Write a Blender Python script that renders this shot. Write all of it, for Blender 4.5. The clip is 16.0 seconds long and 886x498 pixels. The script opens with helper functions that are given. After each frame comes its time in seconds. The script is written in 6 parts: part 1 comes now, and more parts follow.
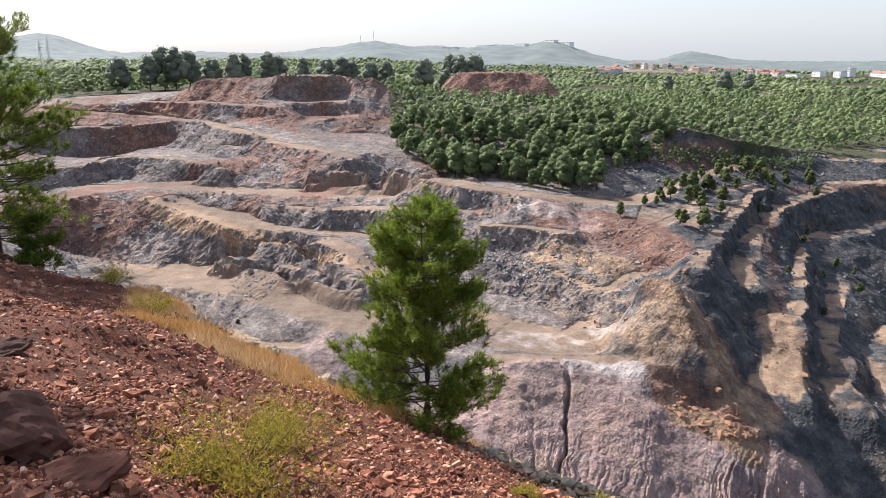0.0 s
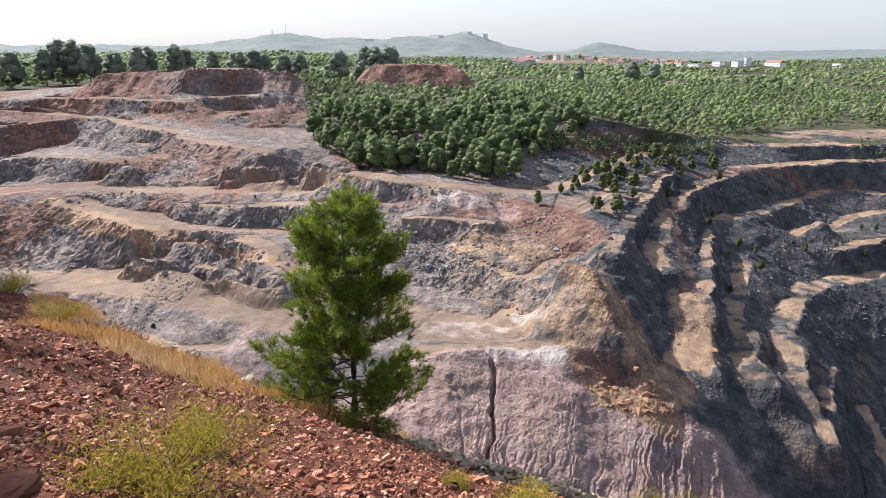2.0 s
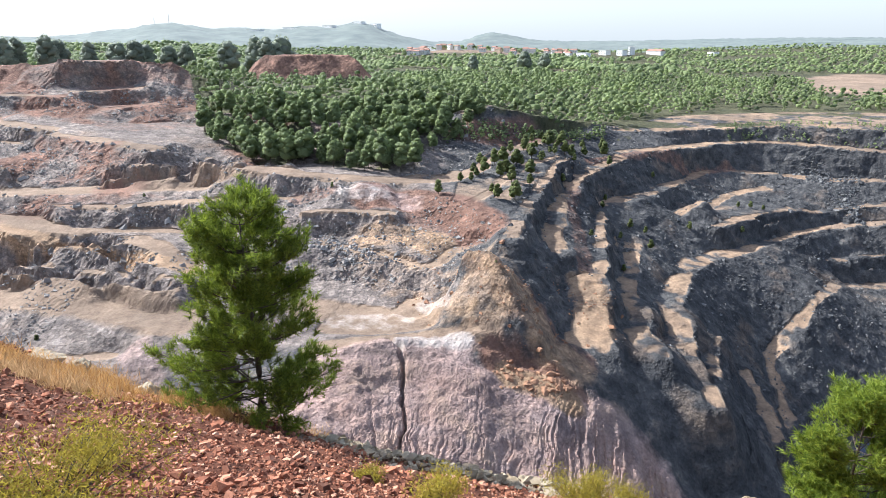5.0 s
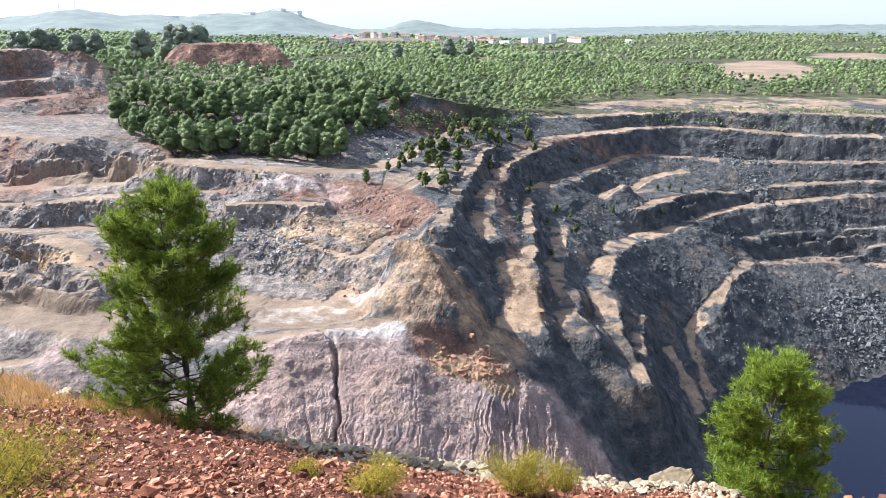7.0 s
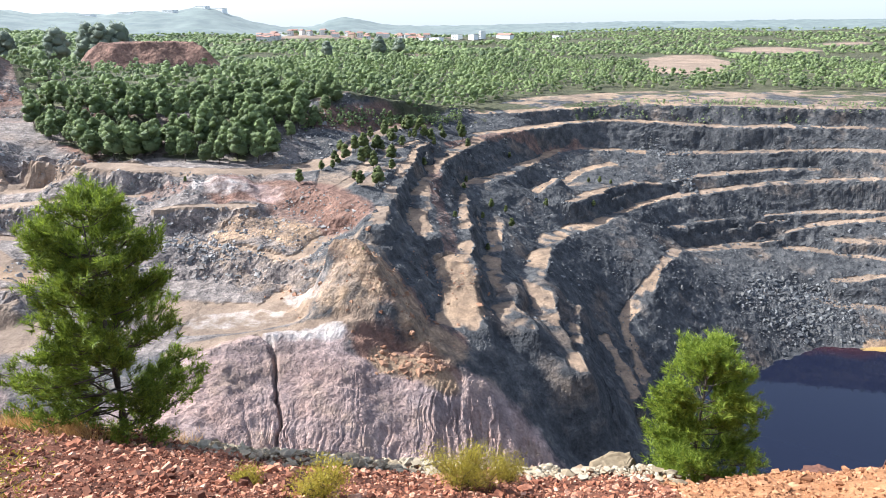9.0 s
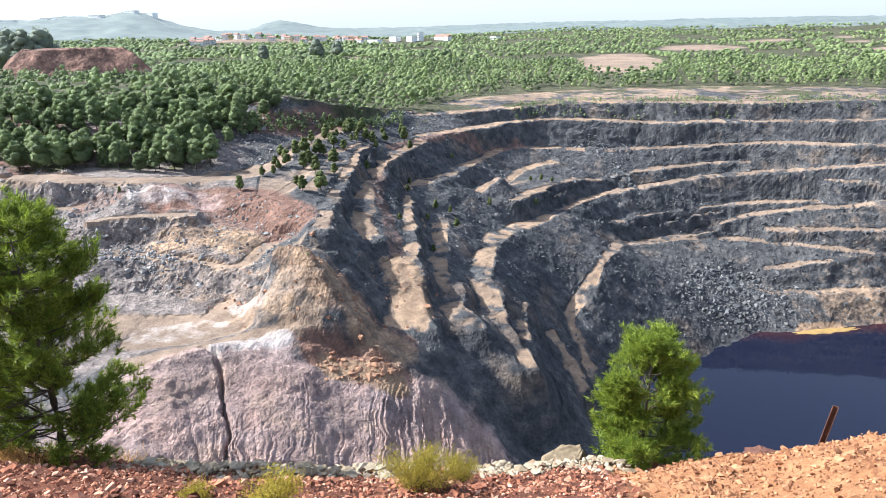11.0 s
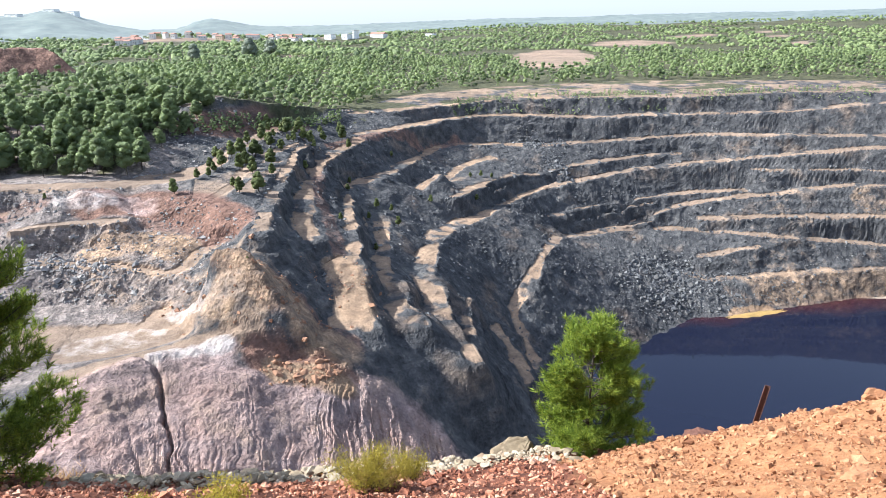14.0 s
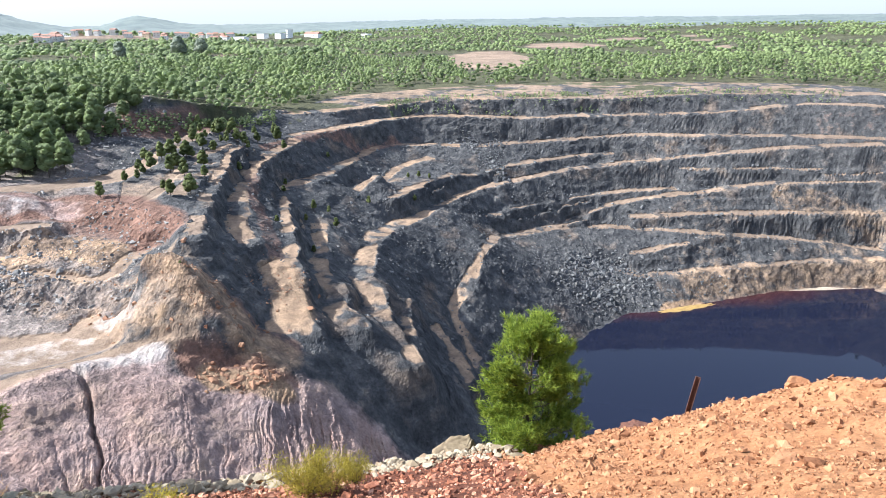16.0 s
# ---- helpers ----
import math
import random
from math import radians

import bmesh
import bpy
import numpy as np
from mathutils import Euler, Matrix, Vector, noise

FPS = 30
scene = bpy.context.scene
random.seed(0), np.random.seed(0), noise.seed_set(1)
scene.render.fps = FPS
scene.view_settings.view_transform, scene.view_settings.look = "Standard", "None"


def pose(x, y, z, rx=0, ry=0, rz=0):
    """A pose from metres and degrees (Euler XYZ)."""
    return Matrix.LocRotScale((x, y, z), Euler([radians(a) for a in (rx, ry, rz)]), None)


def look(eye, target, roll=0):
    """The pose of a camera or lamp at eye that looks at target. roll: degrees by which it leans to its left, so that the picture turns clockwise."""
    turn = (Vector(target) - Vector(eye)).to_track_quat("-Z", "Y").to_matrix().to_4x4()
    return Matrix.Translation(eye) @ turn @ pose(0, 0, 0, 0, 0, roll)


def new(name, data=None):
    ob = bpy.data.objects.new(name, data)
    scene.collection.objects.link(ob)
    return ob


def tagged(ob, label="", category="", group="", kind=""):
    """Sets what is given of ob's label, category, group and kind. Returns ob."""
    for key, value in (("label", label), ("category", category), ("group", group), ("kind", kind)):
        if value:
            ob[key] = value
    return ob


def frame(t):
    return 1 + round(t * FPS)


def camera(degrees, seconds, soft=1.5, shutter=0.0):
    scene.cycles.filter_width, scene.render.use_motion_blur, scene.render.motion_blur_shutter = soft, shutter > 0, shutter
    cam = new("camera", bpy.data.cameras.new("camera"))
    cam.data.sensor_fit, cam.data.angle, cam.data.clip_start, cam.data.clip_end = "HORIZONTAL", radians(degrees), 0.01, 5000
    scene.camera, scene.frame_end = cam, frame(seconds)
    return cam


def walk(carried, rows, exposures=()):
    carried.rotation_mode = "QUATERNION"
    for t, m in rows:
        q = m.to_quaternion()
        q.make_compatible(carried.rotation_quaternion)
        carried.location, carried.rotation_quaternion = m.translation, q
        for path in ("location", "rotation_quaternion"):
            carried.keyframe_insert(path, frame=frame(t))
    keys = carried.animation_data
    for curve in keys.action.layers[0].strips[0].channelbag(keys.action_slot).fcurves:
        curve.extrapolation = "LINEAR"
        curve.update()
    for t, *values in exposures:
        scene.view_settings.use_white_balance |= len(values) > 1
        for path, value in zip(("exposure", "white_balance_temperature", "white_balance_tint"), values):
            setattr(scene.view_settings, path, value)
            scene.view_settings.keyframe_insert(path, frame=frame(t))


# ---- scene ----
cam = camera(65.07, 16.0, soft=0.8)
EYE = (0.0, 0.0, 125.0)
# seconds, heading, tilt, lean: a slow turn on the spot, held by hand
TURN = [
    (0, -20.98, -15.20, 0.49), (0.5, -19.36, -15.26, 0.39), (1, -17.59, -15.45, 0.45), (1.5, -15.92, -15.64, 0.28),
    (2, -14.32, -15.78, 0.20), (2.5, -12.97, -16.00, 0.15), (3, -11.42, -16.01, 0.16), (3.5, -9.62, -16.10, 0.18),
    (6, -3.26, -17.23, 0.02), (6.5, -1.35, -17.59, 0.13), (7, 0.00, -17.45, 0.00), (7.5, 1.07, -17.41, -0.19),
    (8, 1.98, -17.45, -0.36), (8.5, 3.50, -17.70, -0.38), (9, 5.42, -17.69, -0.31), (11.5, 10.99, -17.55, -1.16),
]
TURN += [
    (12, 12.03, -17.48, -1.22), (12.5, 13.18, -17.62, -1.17), (13, 13.98, -17.63, -1.23), (13.5, 14.50, -17.85, -1.32),
    (14, 15.06, -17.90, -1.33), (14.5, 15.76, -17.71, -1.34), (15, 17.09, -17.40, -1.19), (15.5, 18.94, -18.02, -0.80),
    (16, 20.35, -17.93, -0.61),
]
walk(cam, [(t, pose(*EYE, 90 + tilt, 0, -head) @ pose(0, 0, 0, 0, 0, lean)) for t, head, tilt, lean in TURN],
     exposures=[(0, 0.98, 6250, 12), (3.5, 1.03, 6150, 10), (6, 1.44, 5850, 6), (16, 1.46, 5850, 6)])

# ---- daylight: a high haze, sun from the left and ahead ----
SUN_AZ, SUN_EL = -67.0, 40.0
world = bpy.data.worlds.new("sky")
scene.world = world
world.use_nodes = True
nt = world.node_tree
sky = nt.nodes.new("ShaderNodeTexSky")
sky.sky_type = "NISHITA"
sky.sun_disc = False
sky.sun_elevation, sky.sun_rotation = radians(SUN_EL), radians(SUN_AZ)
sky.air_density, sky.dust_density, sky.ozone_density = 1.0, 2.2, 2.0
nt.nodes["Background"].inputs["Strength"].default_value = 0.138
haze = nt.nodes.new("ShaderNodeHueSaturation")   # thin white haze: a paler sky
haze.inputs["Saturation"].default_value, haze.inputs["Value"].default_value = 0.7, 0.95
nt.links.new(sky.outputs["Color"], haze.inputs["Color"])
veil = nt.nodes.new("ShaderNodeMix")
veil.data_type = "RGBA"
veil.inputs[7].default_value = (2.8, 2.95, 3.12, 1)
where = nt.nodes.new("ShaderNodeTexCoord")
up = nt.nodes.new("ShaderNodeSeparateXYZ")
thick = nt.nodes.new("ShaderNodeMapRange")   # the haze lies along the skyline and thins out overhead
thick.inputs["From Min"].default_value, thick.inputs["From Max"].default_value = 0.0, 0.45
thick.inputs["To Min"].default_value, thick.inputs["To Max"].default_value = 0.75, 0.0
nt.links.new(where.outputs["Generated"], up.inputs[0])
nt.links.new(up.outputs[2], thick.inputs["Value"])
nt.links.new(thick.outputs[0], veil.inputs[0])
nt.links.new(haze.outputs["Color"], veil.inputs[6])
nt.links.new(veil.outputs[2], nt.nodes["Background"].inputs["Color"])
sun = new("sun", bpy.data.lights.new("sun", "SUN"))
sun.data.energy, sun.data.angle, sun.data.color = 4.4, radians(0.6), (1.0, 0.96, 0.9)
sa, se = radians(SUN_AZ), radians(SUN_EL)
sun.matrix_world = look((300 * math.sin(sa) * math.cos(se), 300 * math.cos(sa) * math.cos(se), 300 * math.sin(se)), (0, 0, 0))


# ---- materials ----
def material(name):
    m = bpy.data.materials.new(name)
    m.use_nodes = True
    return m, m.node_tree, m.node_tree.nodes["Principled BSDF"]


def node(nt, kind, **values):
    n = nt.nodes.new(kind)
    for key, value in values.items():
        if key in n.inputs:
            n.inputs[key].default_value = value
    return n


def grain(nt, scale, detail=8.0, rough=0.6, coords="Object"):
    n = node(nt, "ShaderNodeTexNoise", Scale=scale, Detail=detail, Roughness=rough)
    c = nt.nodes.new("ShaderNodeTexCoord")
    nt.links.new(c.outputs[coords], n.inputs["Vector"])
    return n


def ramp(nt, source, *stops):
    n = nt.nodes.new("ShaderNodeValToRGB")
    e = n.color_ramp.elements
    while len(e) < len(stops):
        e.new(0.5)
    for k, (at, col) in enumerate(stops):
        e[k].position, e[k].color = at, (*col, 1) if len(col) == 3 else col
    nt.links.new(source, n.inputs["Fac"])
    return n


def mixed(nt, fac, a, b, how="MIX"):
    n = nt.nodes.new("ShaderNodeMix")
    n.data_type, n.blend_type = "RGBA", how
    for socket, value in ((n.inputs[0], fac), (n.inputs[6], a), (n.inputs[7], b)):
        if isinstance(value, bpy.types.NodeSocket):
            nt.links.new(value, socket)
        elif isinstance(value, tuple):
            socket.default_value = (*value, 1)
        else:
            socket.default_value = value
    return n.outputs[2]


def calc(nt, how, a, b=0.0, clamp=False):
    n = nt.nodes.new("ShaderNodeMath")
    n.operation, n.use_clamp = how, clamp
    for socket, value in ((n.inputs[0], a), (n.inputs[1], b)):
        if isinstance(value, bpy.types.NodeSocket):
            nt.links.new(value, socket)
        else:
            socket.default_value = value
    return n.outputs[0]


def bump(nt, bsdf, height, strength, distance):
    n = node(nt, "ShaderNodeBump", Strength=strength, Distance=distance)
    nt.links.new(height, n.inputs["Height"])
    nt.links.new(n.outputs["Normal"], bsdf.inputs["Normal"])


def plain(name, colour, roughness=0.85, scale=3.0, spread=0.3, metal=0.0, relief=0.0):
    """A surface with grain at two scales round one base colour."""
    m, nt, bsdf = material(name)
    a, b = grain(nt, scale), grain(nt, scale * 9)
    lo, hi = tuple(c * (1 - spread) for c in colour), tuple(min(1, c * (1 + spread)) for c in colour)
    c1 = ramp(nt, a.outputs["Fac"], (0.3, lo), (0.7, hi)).outputs["Color"]
    c2 = ramp(nt, b.outputs["Fac"], (0.35, (0.72, 0.72, 0.72)), (0.65, (1.15, 1.15, 1.15))).outputs["Color"]
    nt.links.new(mixed(nt, 0.7, c1, c2, "MULTIPLY"), bsdf.inputs["Base Color"])
    bsdf.inputs["Roughness"].default_value, bsdf.inputs["Metallic"].default_value = roughness, metal
    if relief:
        bump(nt, bsdf, b.outputs["Fac"], 0.7, relief)
    return m


def foliage(name, dark, light, scale=0.6):
    """Needles or leaves: each clump has its own tone."""
    m, nt, bsdf = material(name)
    g = nt.nodes.new("ShaderNodeNewGeometry")
    o = nt.nodes.new("ShaderNodeObjectInfo")
    n = grain(nt, scale, 4)
    f = calc(nt, "ADD", calc(nt, "MULTIPLY", g.outputs["Random Per Island"], 0.5), calc(nt, "MULTIPLY", n.outputs["Fac"], 0.35))
    f = calc(nt, "ADD", f, calc(nt, "MULTIPLY", o.outputs["Random"], 0.22))
    if scale < 0.3:   # stands of lighter and darker trees
        f = calc(nt, "ADD", f, calc(nt, "MULTIPLY", calc(nt, "SUBTRACT", grain(nt, 0.016, 5).outputs["Fac"], 0.46), 1.5))
    nt.links.new(ramp(nt, f, (0.2, dark), (0.85, light)).outputs["Color"], bsdf.inputs["Base Color"])
    bsdf.inputs["Roughness"].default_value = 0.6
    bsdf.inputs["Specular IOR Level"].default_value = 0.25
    if scale < 0.3:
        bump(nt, bsdf, grain(nt, 1.1, 5, 0.7).outputs["Fac"], 1.0, 1.2)
    t = node(nt, "ShaderNodeBsdfTranslucent")
    nt.links.new(ramp(nt, f, (0.2, tuple(c * 1.2 for c in dark)), (0.85, tuple(c * 1.3 for c in light))).outputs["Color"], t.inputs["Color"])
    mix = node(nt, "ShaderNodeMixShader", Fac=0.4)
    nt.links.new(bsdf.outputs[0], mix.inputs[1])
    nt.links.new(t.outputs[0], mix.inputs[2])
    nt.links.new(mix.outputs[0], nt.nodes["Material Output"].inputs["Surface"])
    return m


def earth():
    """Quarry ground: bare rock, dust on the flats, and the ores' stains, laid by the sheet's own weights."""
    m, nt, bsdf = material("earth")
    big, mid, fine = grain(nt, 0.03, 6), grain(nt, 0.22, 9, 0.65), grain(nt, 1.6, 6, 0.7)
    wa, wb = nt.nodes.new("ShaderNodeAttribute"), nt.nodes.new("ShaderNodeAttribute")
    wa.attribute_name, wb.attribute_name = "ores", "cover"
    sa, sb = nt.nodes.new("ShaderNodeSeparateColor"), nt.nodes.new("ShaderNodeSeparateColor")
    nt.links.new(wa.outputs["Color"], sa.inputs[0])
    nt.links.new(wb.outputs["Color"], sb.inputs[0])
    col = ramp(nt, mid.outputs["Fac"], (0.28, (0.037, 0.038, 0.042)), (0.5, (0.078, 0.078, 0.081)), (0.72, (0.15, 0.145, 0.139))).outputs["Color"]
    wk = nt.nodes.new("ShaderNodeAttribute")
    wk.attribute_name = "kinds"
    sk = nt.nodes.new("ShaderNodeSeparateColor")
    nt.links.new(wk.outputs["Color"], sk.inputs[0])
    layers = (
        (sk.outputs[0], (0.115, 0.096, 0.088), (0.27, 0.232, 0.212)),   # pale rubble
        (sa.outputs[0], (0.17, 0.122, 0.09), (0.285, 0.212, 0.158)),   # dust
        (sa.outputs[1], (0.115, 0.066, 0.051), (0.25, 0.15, 0.115)),  # red ore
        (sa.outputs[2], (0.25, 0.18, 0.163), (0.47, 0.355, 0.325)),   # purple clay
        (sb.outputs[0], (0.34, 0.30, 0.28), (0.52, 0.47, 0.435)),   # pale clay
        (sb.outputs[1], (0.22, 0.142, 0.09), (0.38, 0.268, 0.178)),     # ochre
        (sb.outputs[2], (0.05, 0.055, 0.032), (0.105, 0.10, 0.058)),    # scrub and litter
    )
    for weight, lo, hi in layers:
        tone = ramp(nt, mid.outputs["Fac"], (0.3, lo), (0.7, hi)).outputs["Color"]
        edge = calc(nt, "ADD", weight, calc(nt, "MULTIPLY", calc(nt, "SUBTRACT", mid.outputs["Fac"], 0.5), 0.9))
        f = ramp(nt, calc(nt, "MULTIPLY", edge, calc(nt, "MINIMUM", calc(nt, "MULTIPLY", weight, 6.0), 1.0)), (0.32, (0, 0, 0)), (0.66, (1, 1, 1))).outputs["Color"]
        col = mixed(nt, f, col, tone)
        if weight == sk.outputs[0]:   # rusty seams through the rock
            seam = grain(nt, 0.055, 7, 0.62)
            f = ramp(nt, seam.outputs["Fac"], (0.55, (0, 0, 0)), (0.7, (0.6, 0.6, 0.6))).outputs["Color"]
            col = mixed(nt, f, col, ramp(nt, mid.outputs["Fac"], (0.3, (0.118, 0.08, 0.055)), (0.7, (0.262, 0.187, 0.134))).outputs["Color"])
    tone = ramp(nt, fine.outputs["Fac"], (0.3, (0.68, 0.68, 0.68)), (0.7, (1.22, 1.22, 1.22))).outputs["Color"]
    col = mixed(nt, 0.8, col, tone, "MULTIPLY")
    tone = ramp(nt, big.outputs["Fac"], (0.3, (0.66, 0.66, 0.68)), (0.7, (1.26, 1.22, 1.18))).outputs["Color"]
    col = mixed(nt, 1.0, col, tone, "MULTIPLY")
    blocks, chips = node(nt, "ShaderNodeTexVoronoi", Scale=0.45), node(nt, "ShaderNodeTexVoronoi", Scale=1.5)
    where = nt.nodes.new("ShaderNodeTexCoord")
    whole = calc(nt, "MAXIMUM", calc(nt, "MAXIMUM", sa.outputs[0], sb.outputs[0]), calc(nt, "MULTIPLY", sa.outputs[2], 0.85))
    broken = calc(nt, "MULTIPLY", calc(nt, "SUBTRACT", 1.0, whole, True), calc(nt, "ADD", 0.45, calc(nt, "MULTIPLY", sk.outputs[0], 0.55)))
    for v, k in ((blocks, 0.4), (chips, 0.55)):   # broken pieces, each of its own tone
        nt.links.new(where.outputs["Object"], v.inputs["Vector"])
        one = nt.nodes.new("ShaderNodeSeparateColor")
        nt.links.new(v.outputs["Color"], one.inputs[0])
        piece = ramp(nt, one.outputs[0], (0.0, (0.6, 0.6, 0.61)), (0.6, (1.1, 1.1, 1.1)), (1.0, (1.75, 1.7, 1.65))).outputs["Color"]
        col = mixed(nt, calc(nt, "MULTIPLY", broken, k), col, piece, "MULTIPLY")
    streak = grain(nt, 0.35, 6, 0.6)   # upright joints and runs of wet dust
    tall = nt.nodes.new("ShaderNodeMapping")
    tall.inputs["Scale"].default_value = (1, 1, 0.12)
    nt.links.new(where.outputs["Object"], tall.inputs["Vector"])
    nt.links.new(tall.outputs["Vector"], streak.inputs["Vector"])
    run = ramp(nt, streak.outputs["Fac"], (0.32, (0.72, 0.72, 0.73)), (0.5, (1.0, 1.0, 1.0)), (0.7, (1.2, 1.18, 1.16))).outputs["Color"]
    col = mixed(nt, calc(nt, "MULTIPLY", broken, 0.5), col, run, "MULTIPLY")
    rill = grain(nt, 1.5, 6, 0.65)
    fine_tall = nt.nodes.new("ShaderNodeMapping")
    fine_tall.inputs["Scale"].default_value = (1, 1, 0.22)
    nt.links.new(where.outputs["Object"], fine_tall.inputs["Vector"])
    nt.links.new(fine_tall.outputs["Vector"], rill.inputs["Vector"])
    run = ramp(nt, rill.outputs["Fac"], (0.34, (0.74, 0.72, 0.72)), (0.52, (1.0, 1.0, 1.0)), (0.68, (1.25, 1.22, 1.18))).outputs["Color"]
    col = mixed(nt, calc(nt, "MULTIPLY", sa.outputs[2], 0.75), col, run, "MULTIPLY")
    pinkish = ramp(nt, grain(nt, 0.07, 5, 0.6).outputs["Fac"], (0.38, (0.8, 0.82, 0.86)), (0.62, (1.18, 1.1, 1.04))).outputs["Color"]
    col = mixed(nt, sa.outputs[2], col, pinkish, "MULTIPLY")
    rust_run = ramp(nt, grain(nt, 0.11, 6, 0.65).outputs["Fac"], (0.52, (0, 0, 0)), (0.66, (0.55, 0.55, 0.55))).outputs["Color"]
    col = mixed(nt, calc(nt, "MULTIPLY", rust_run, sa.outputs[2]), col, (0.34, 0.235, 0.165))
    nt.links.new(col, bsdf.inputs["Base Color"])
    bsdf.inputs["Roughness"].default_value = 0.95
    bsdf.inputs["Specular IOR Level"].default_value = 0.15
    h = calc(nt, "ADD", calc(nt, "MULTIPLY", mid.outputs["Fac"], 3.0), fine.outputs["Fac"])
    for v, k in ((blocks, 1.3), (chips, 0.5)):
        h = calc(nt, "ADD", h, calc(nt, "MULTIPLY", v.outputs["Distance"], k))
    h = calc(nt, "ADD", h, calc(nt, "MULTIPLY", streak.outputs["Fac"], 0.8))
    h = calc(nt, "ADD", h, calc(nt, "MULTIPLY", calc(nt, "MULTIPLY", rill.outputs["Fac"], sa.outputs[2]), 2.2))
    h = calc(nt, "MULTIPLY", h, calc(nt, "SUBTRACT", 1.0, calc(nt, "MULTIPLY", sa.outputs[0], 0.72)))   # roads are rolled flat
    bump(nt, bsdf, h, 1.0, 0.45)
    return m


EARTH = earth()
NEEDLES = foliage("pine_needles", (0.028, 0.05, 0.010), (0.21, 0.26, 0.03))
YOUNG_NEEDLES = foliage("young_pine_needles", (0.085, 0.13, 0.018), (0.37, 0.43, 0.055))
# far foliage lifted above its natural green: aerial haze put into the colour
FAR_HAZED_NEEDLES = foliage("far_hazed_pine_needles", (0.085, 0.116, 0.052), (0.30, 0.36, 0.155), 0.12)
# gum-tree grey-green, paled further so the colour carries the skyline's haze
HAZED_GUM_LEAVES = foliage("hazed_grey_green_leaves", (0.11, 0.13, 0.095), (0.29, 0.32, 0.24), 0.12)
RIM_NEEDLES = foliage("rim_pine_needles", (0.07, 0.092, 0.03), (0.25, 0.28, 0.095), 0.25)
BUSH = foliage("bush_leaves", (0.15, 0.12, 0.018), (0.42, 0.34, 0.05))
STRAW = foliage("brown_dry_grass", (0.22, 0.13, 0.065), (0.48, 0.32, 0.17), 1.2)
DRY = foliage("dry_grass", (0.22, 0.11, 0.04), (0.55, 0.33, 0.13), 1.2)
BARK = plain("pine_bark", (0.075, 0.055, 0.042), 0.95, 6, 0.4, 0, 0.02)


# ---- the ground: one sheet from the pit to the horizon ----
STEP = 0.9
X0, X1, Y0, Y1 = -385.0, 400.0, -30.0, 640.0
NX, NY = int((X1 - X0) / STEP) + 1, int((Y1 - Y0) / STEP) + 1
flats = []   # samples on roads and the tops of steps
known = []   # plan points of known height: arrays of x, y, z


def lattice(px, py, seed, cell):
    """Smooth value noise in -1 to 1, for arrays."""
    u, v = px / cell, py / cell
    i, j = np.floor(u).astype(int), np.floor(v).astype(int)
    fu, fv = u - i, v - j
    fu, fv = fu * fu * (3 - 2 * fu), fv * fv * (3 - 2 * fv)

    def rnd(a, b):
        n = (a * 73856093) ^ (b * 19349663) ^ (seed * 83492791)
        n = (n ^ (n >> 13)) * 1274126177
        return ((n & 0xFFFF) / 32767.5) - 1
    return (rnd(i, j) * (1 - fu) + rnd(i + 1, j) * fu) * (1 - fv) + (rnd(i, j + 1) * (1 - fu) + rnd(i + 1, j + 1) * fu) * fv


def rough(px, py, seed, cell, octaves=4, gain=0.5):
    total, amp = 0, 1.0
    for k in range(octaves):
        total = total + amp * lattice(px, py, seed + k, cell / 2 ** k)
        amp *= gain
    return total


def lattice3(px, py, pz, seed, cell):
    k = np.floor(pz / cell).astype(int)
    f = pz / cell - k
    f = f * f * (3 - 2 * f)
    return lattice(px + 91.7 * k, py - 57.3 * k, seed, cell) * (1 - f) + lattice(px + 91.7 * (k + 1), py - 57.3 * (k + 1), seed, cell) * f


def dense(pts, gap=0.7):
    """A smooth line through plan points, as closely set samples."""
    p = np.array(pts, float)
    q = np.vstack([2 * p[0] - p[1], p, 2 * p[-1] - p[-2]])
    out = []
    for k in range(len(p) - 1):
        a, b, c, d = q[k:k + 4]
        n = max(2, int(np.linalg.norm((c - b)[:2]) / gap))
        t = np.linspace(0, 1, n, endpoint=False)[:, None]
        out.append(0.5 * (2 * b + (c - a) * t + (2 * a - 5 * b + 4 * c - d) * t ** 2 + (3 * b - a - 3 * c + d) * t ** 3))
    return np.vstack(out + [p[-1:]])


def bench(z0, z1, width, pts):
    """The crest of a step, and the back of the flat behind it, which lies to the left of the line's way."""
    n = len(pts)
    bench3(width, [(x, y, z0 + (z1 - z0) * k / (n - 1)) for k, (x, y) in enumerate(pts)])


def bench3(width, pts):
    """The same, with a height at each point."""
    p = dense(pts)
    z, p, z0 = p[:, 2], p[:, :2], pts[0][2]
    way = np.gradient(p, axis=0)
    way /= np.linalg.norm(way, axis=1)[:, None] + 1e-9
    side = np.stack([-way[:, 1], way[:, 0]], 1)
    jag = rough(p[:, 0], p[:, 1], int(z0 * 7) + 3, 11.0, 3, 0.55) * min(2.0, 0.25 + 0.2 * width) * (0.7 if np.hypot(p[:, 0], p[:, 1]).mean() > 290 else 1)
    crest = p + side * jag[:, None]
    known.append(np.column_stack([crest, z]))
    if width:
        wide = width * (1 + 0.45 * rough(p[:, 0], p[:, 1], int(z0 * 5) + 11, 14.0, 3))
        for f in np.linspace(0.05, 1.0, int(width / 0.6) + 2):
            flats.append(p + side * (wide * f)[:, None])
        for f in (0.5, 1.0):
            known.append(np.column_stack([p + side * (wide * f)[:, None], z + 0.25 * f]))


def spots(pts):
    known.append(dense(pts))


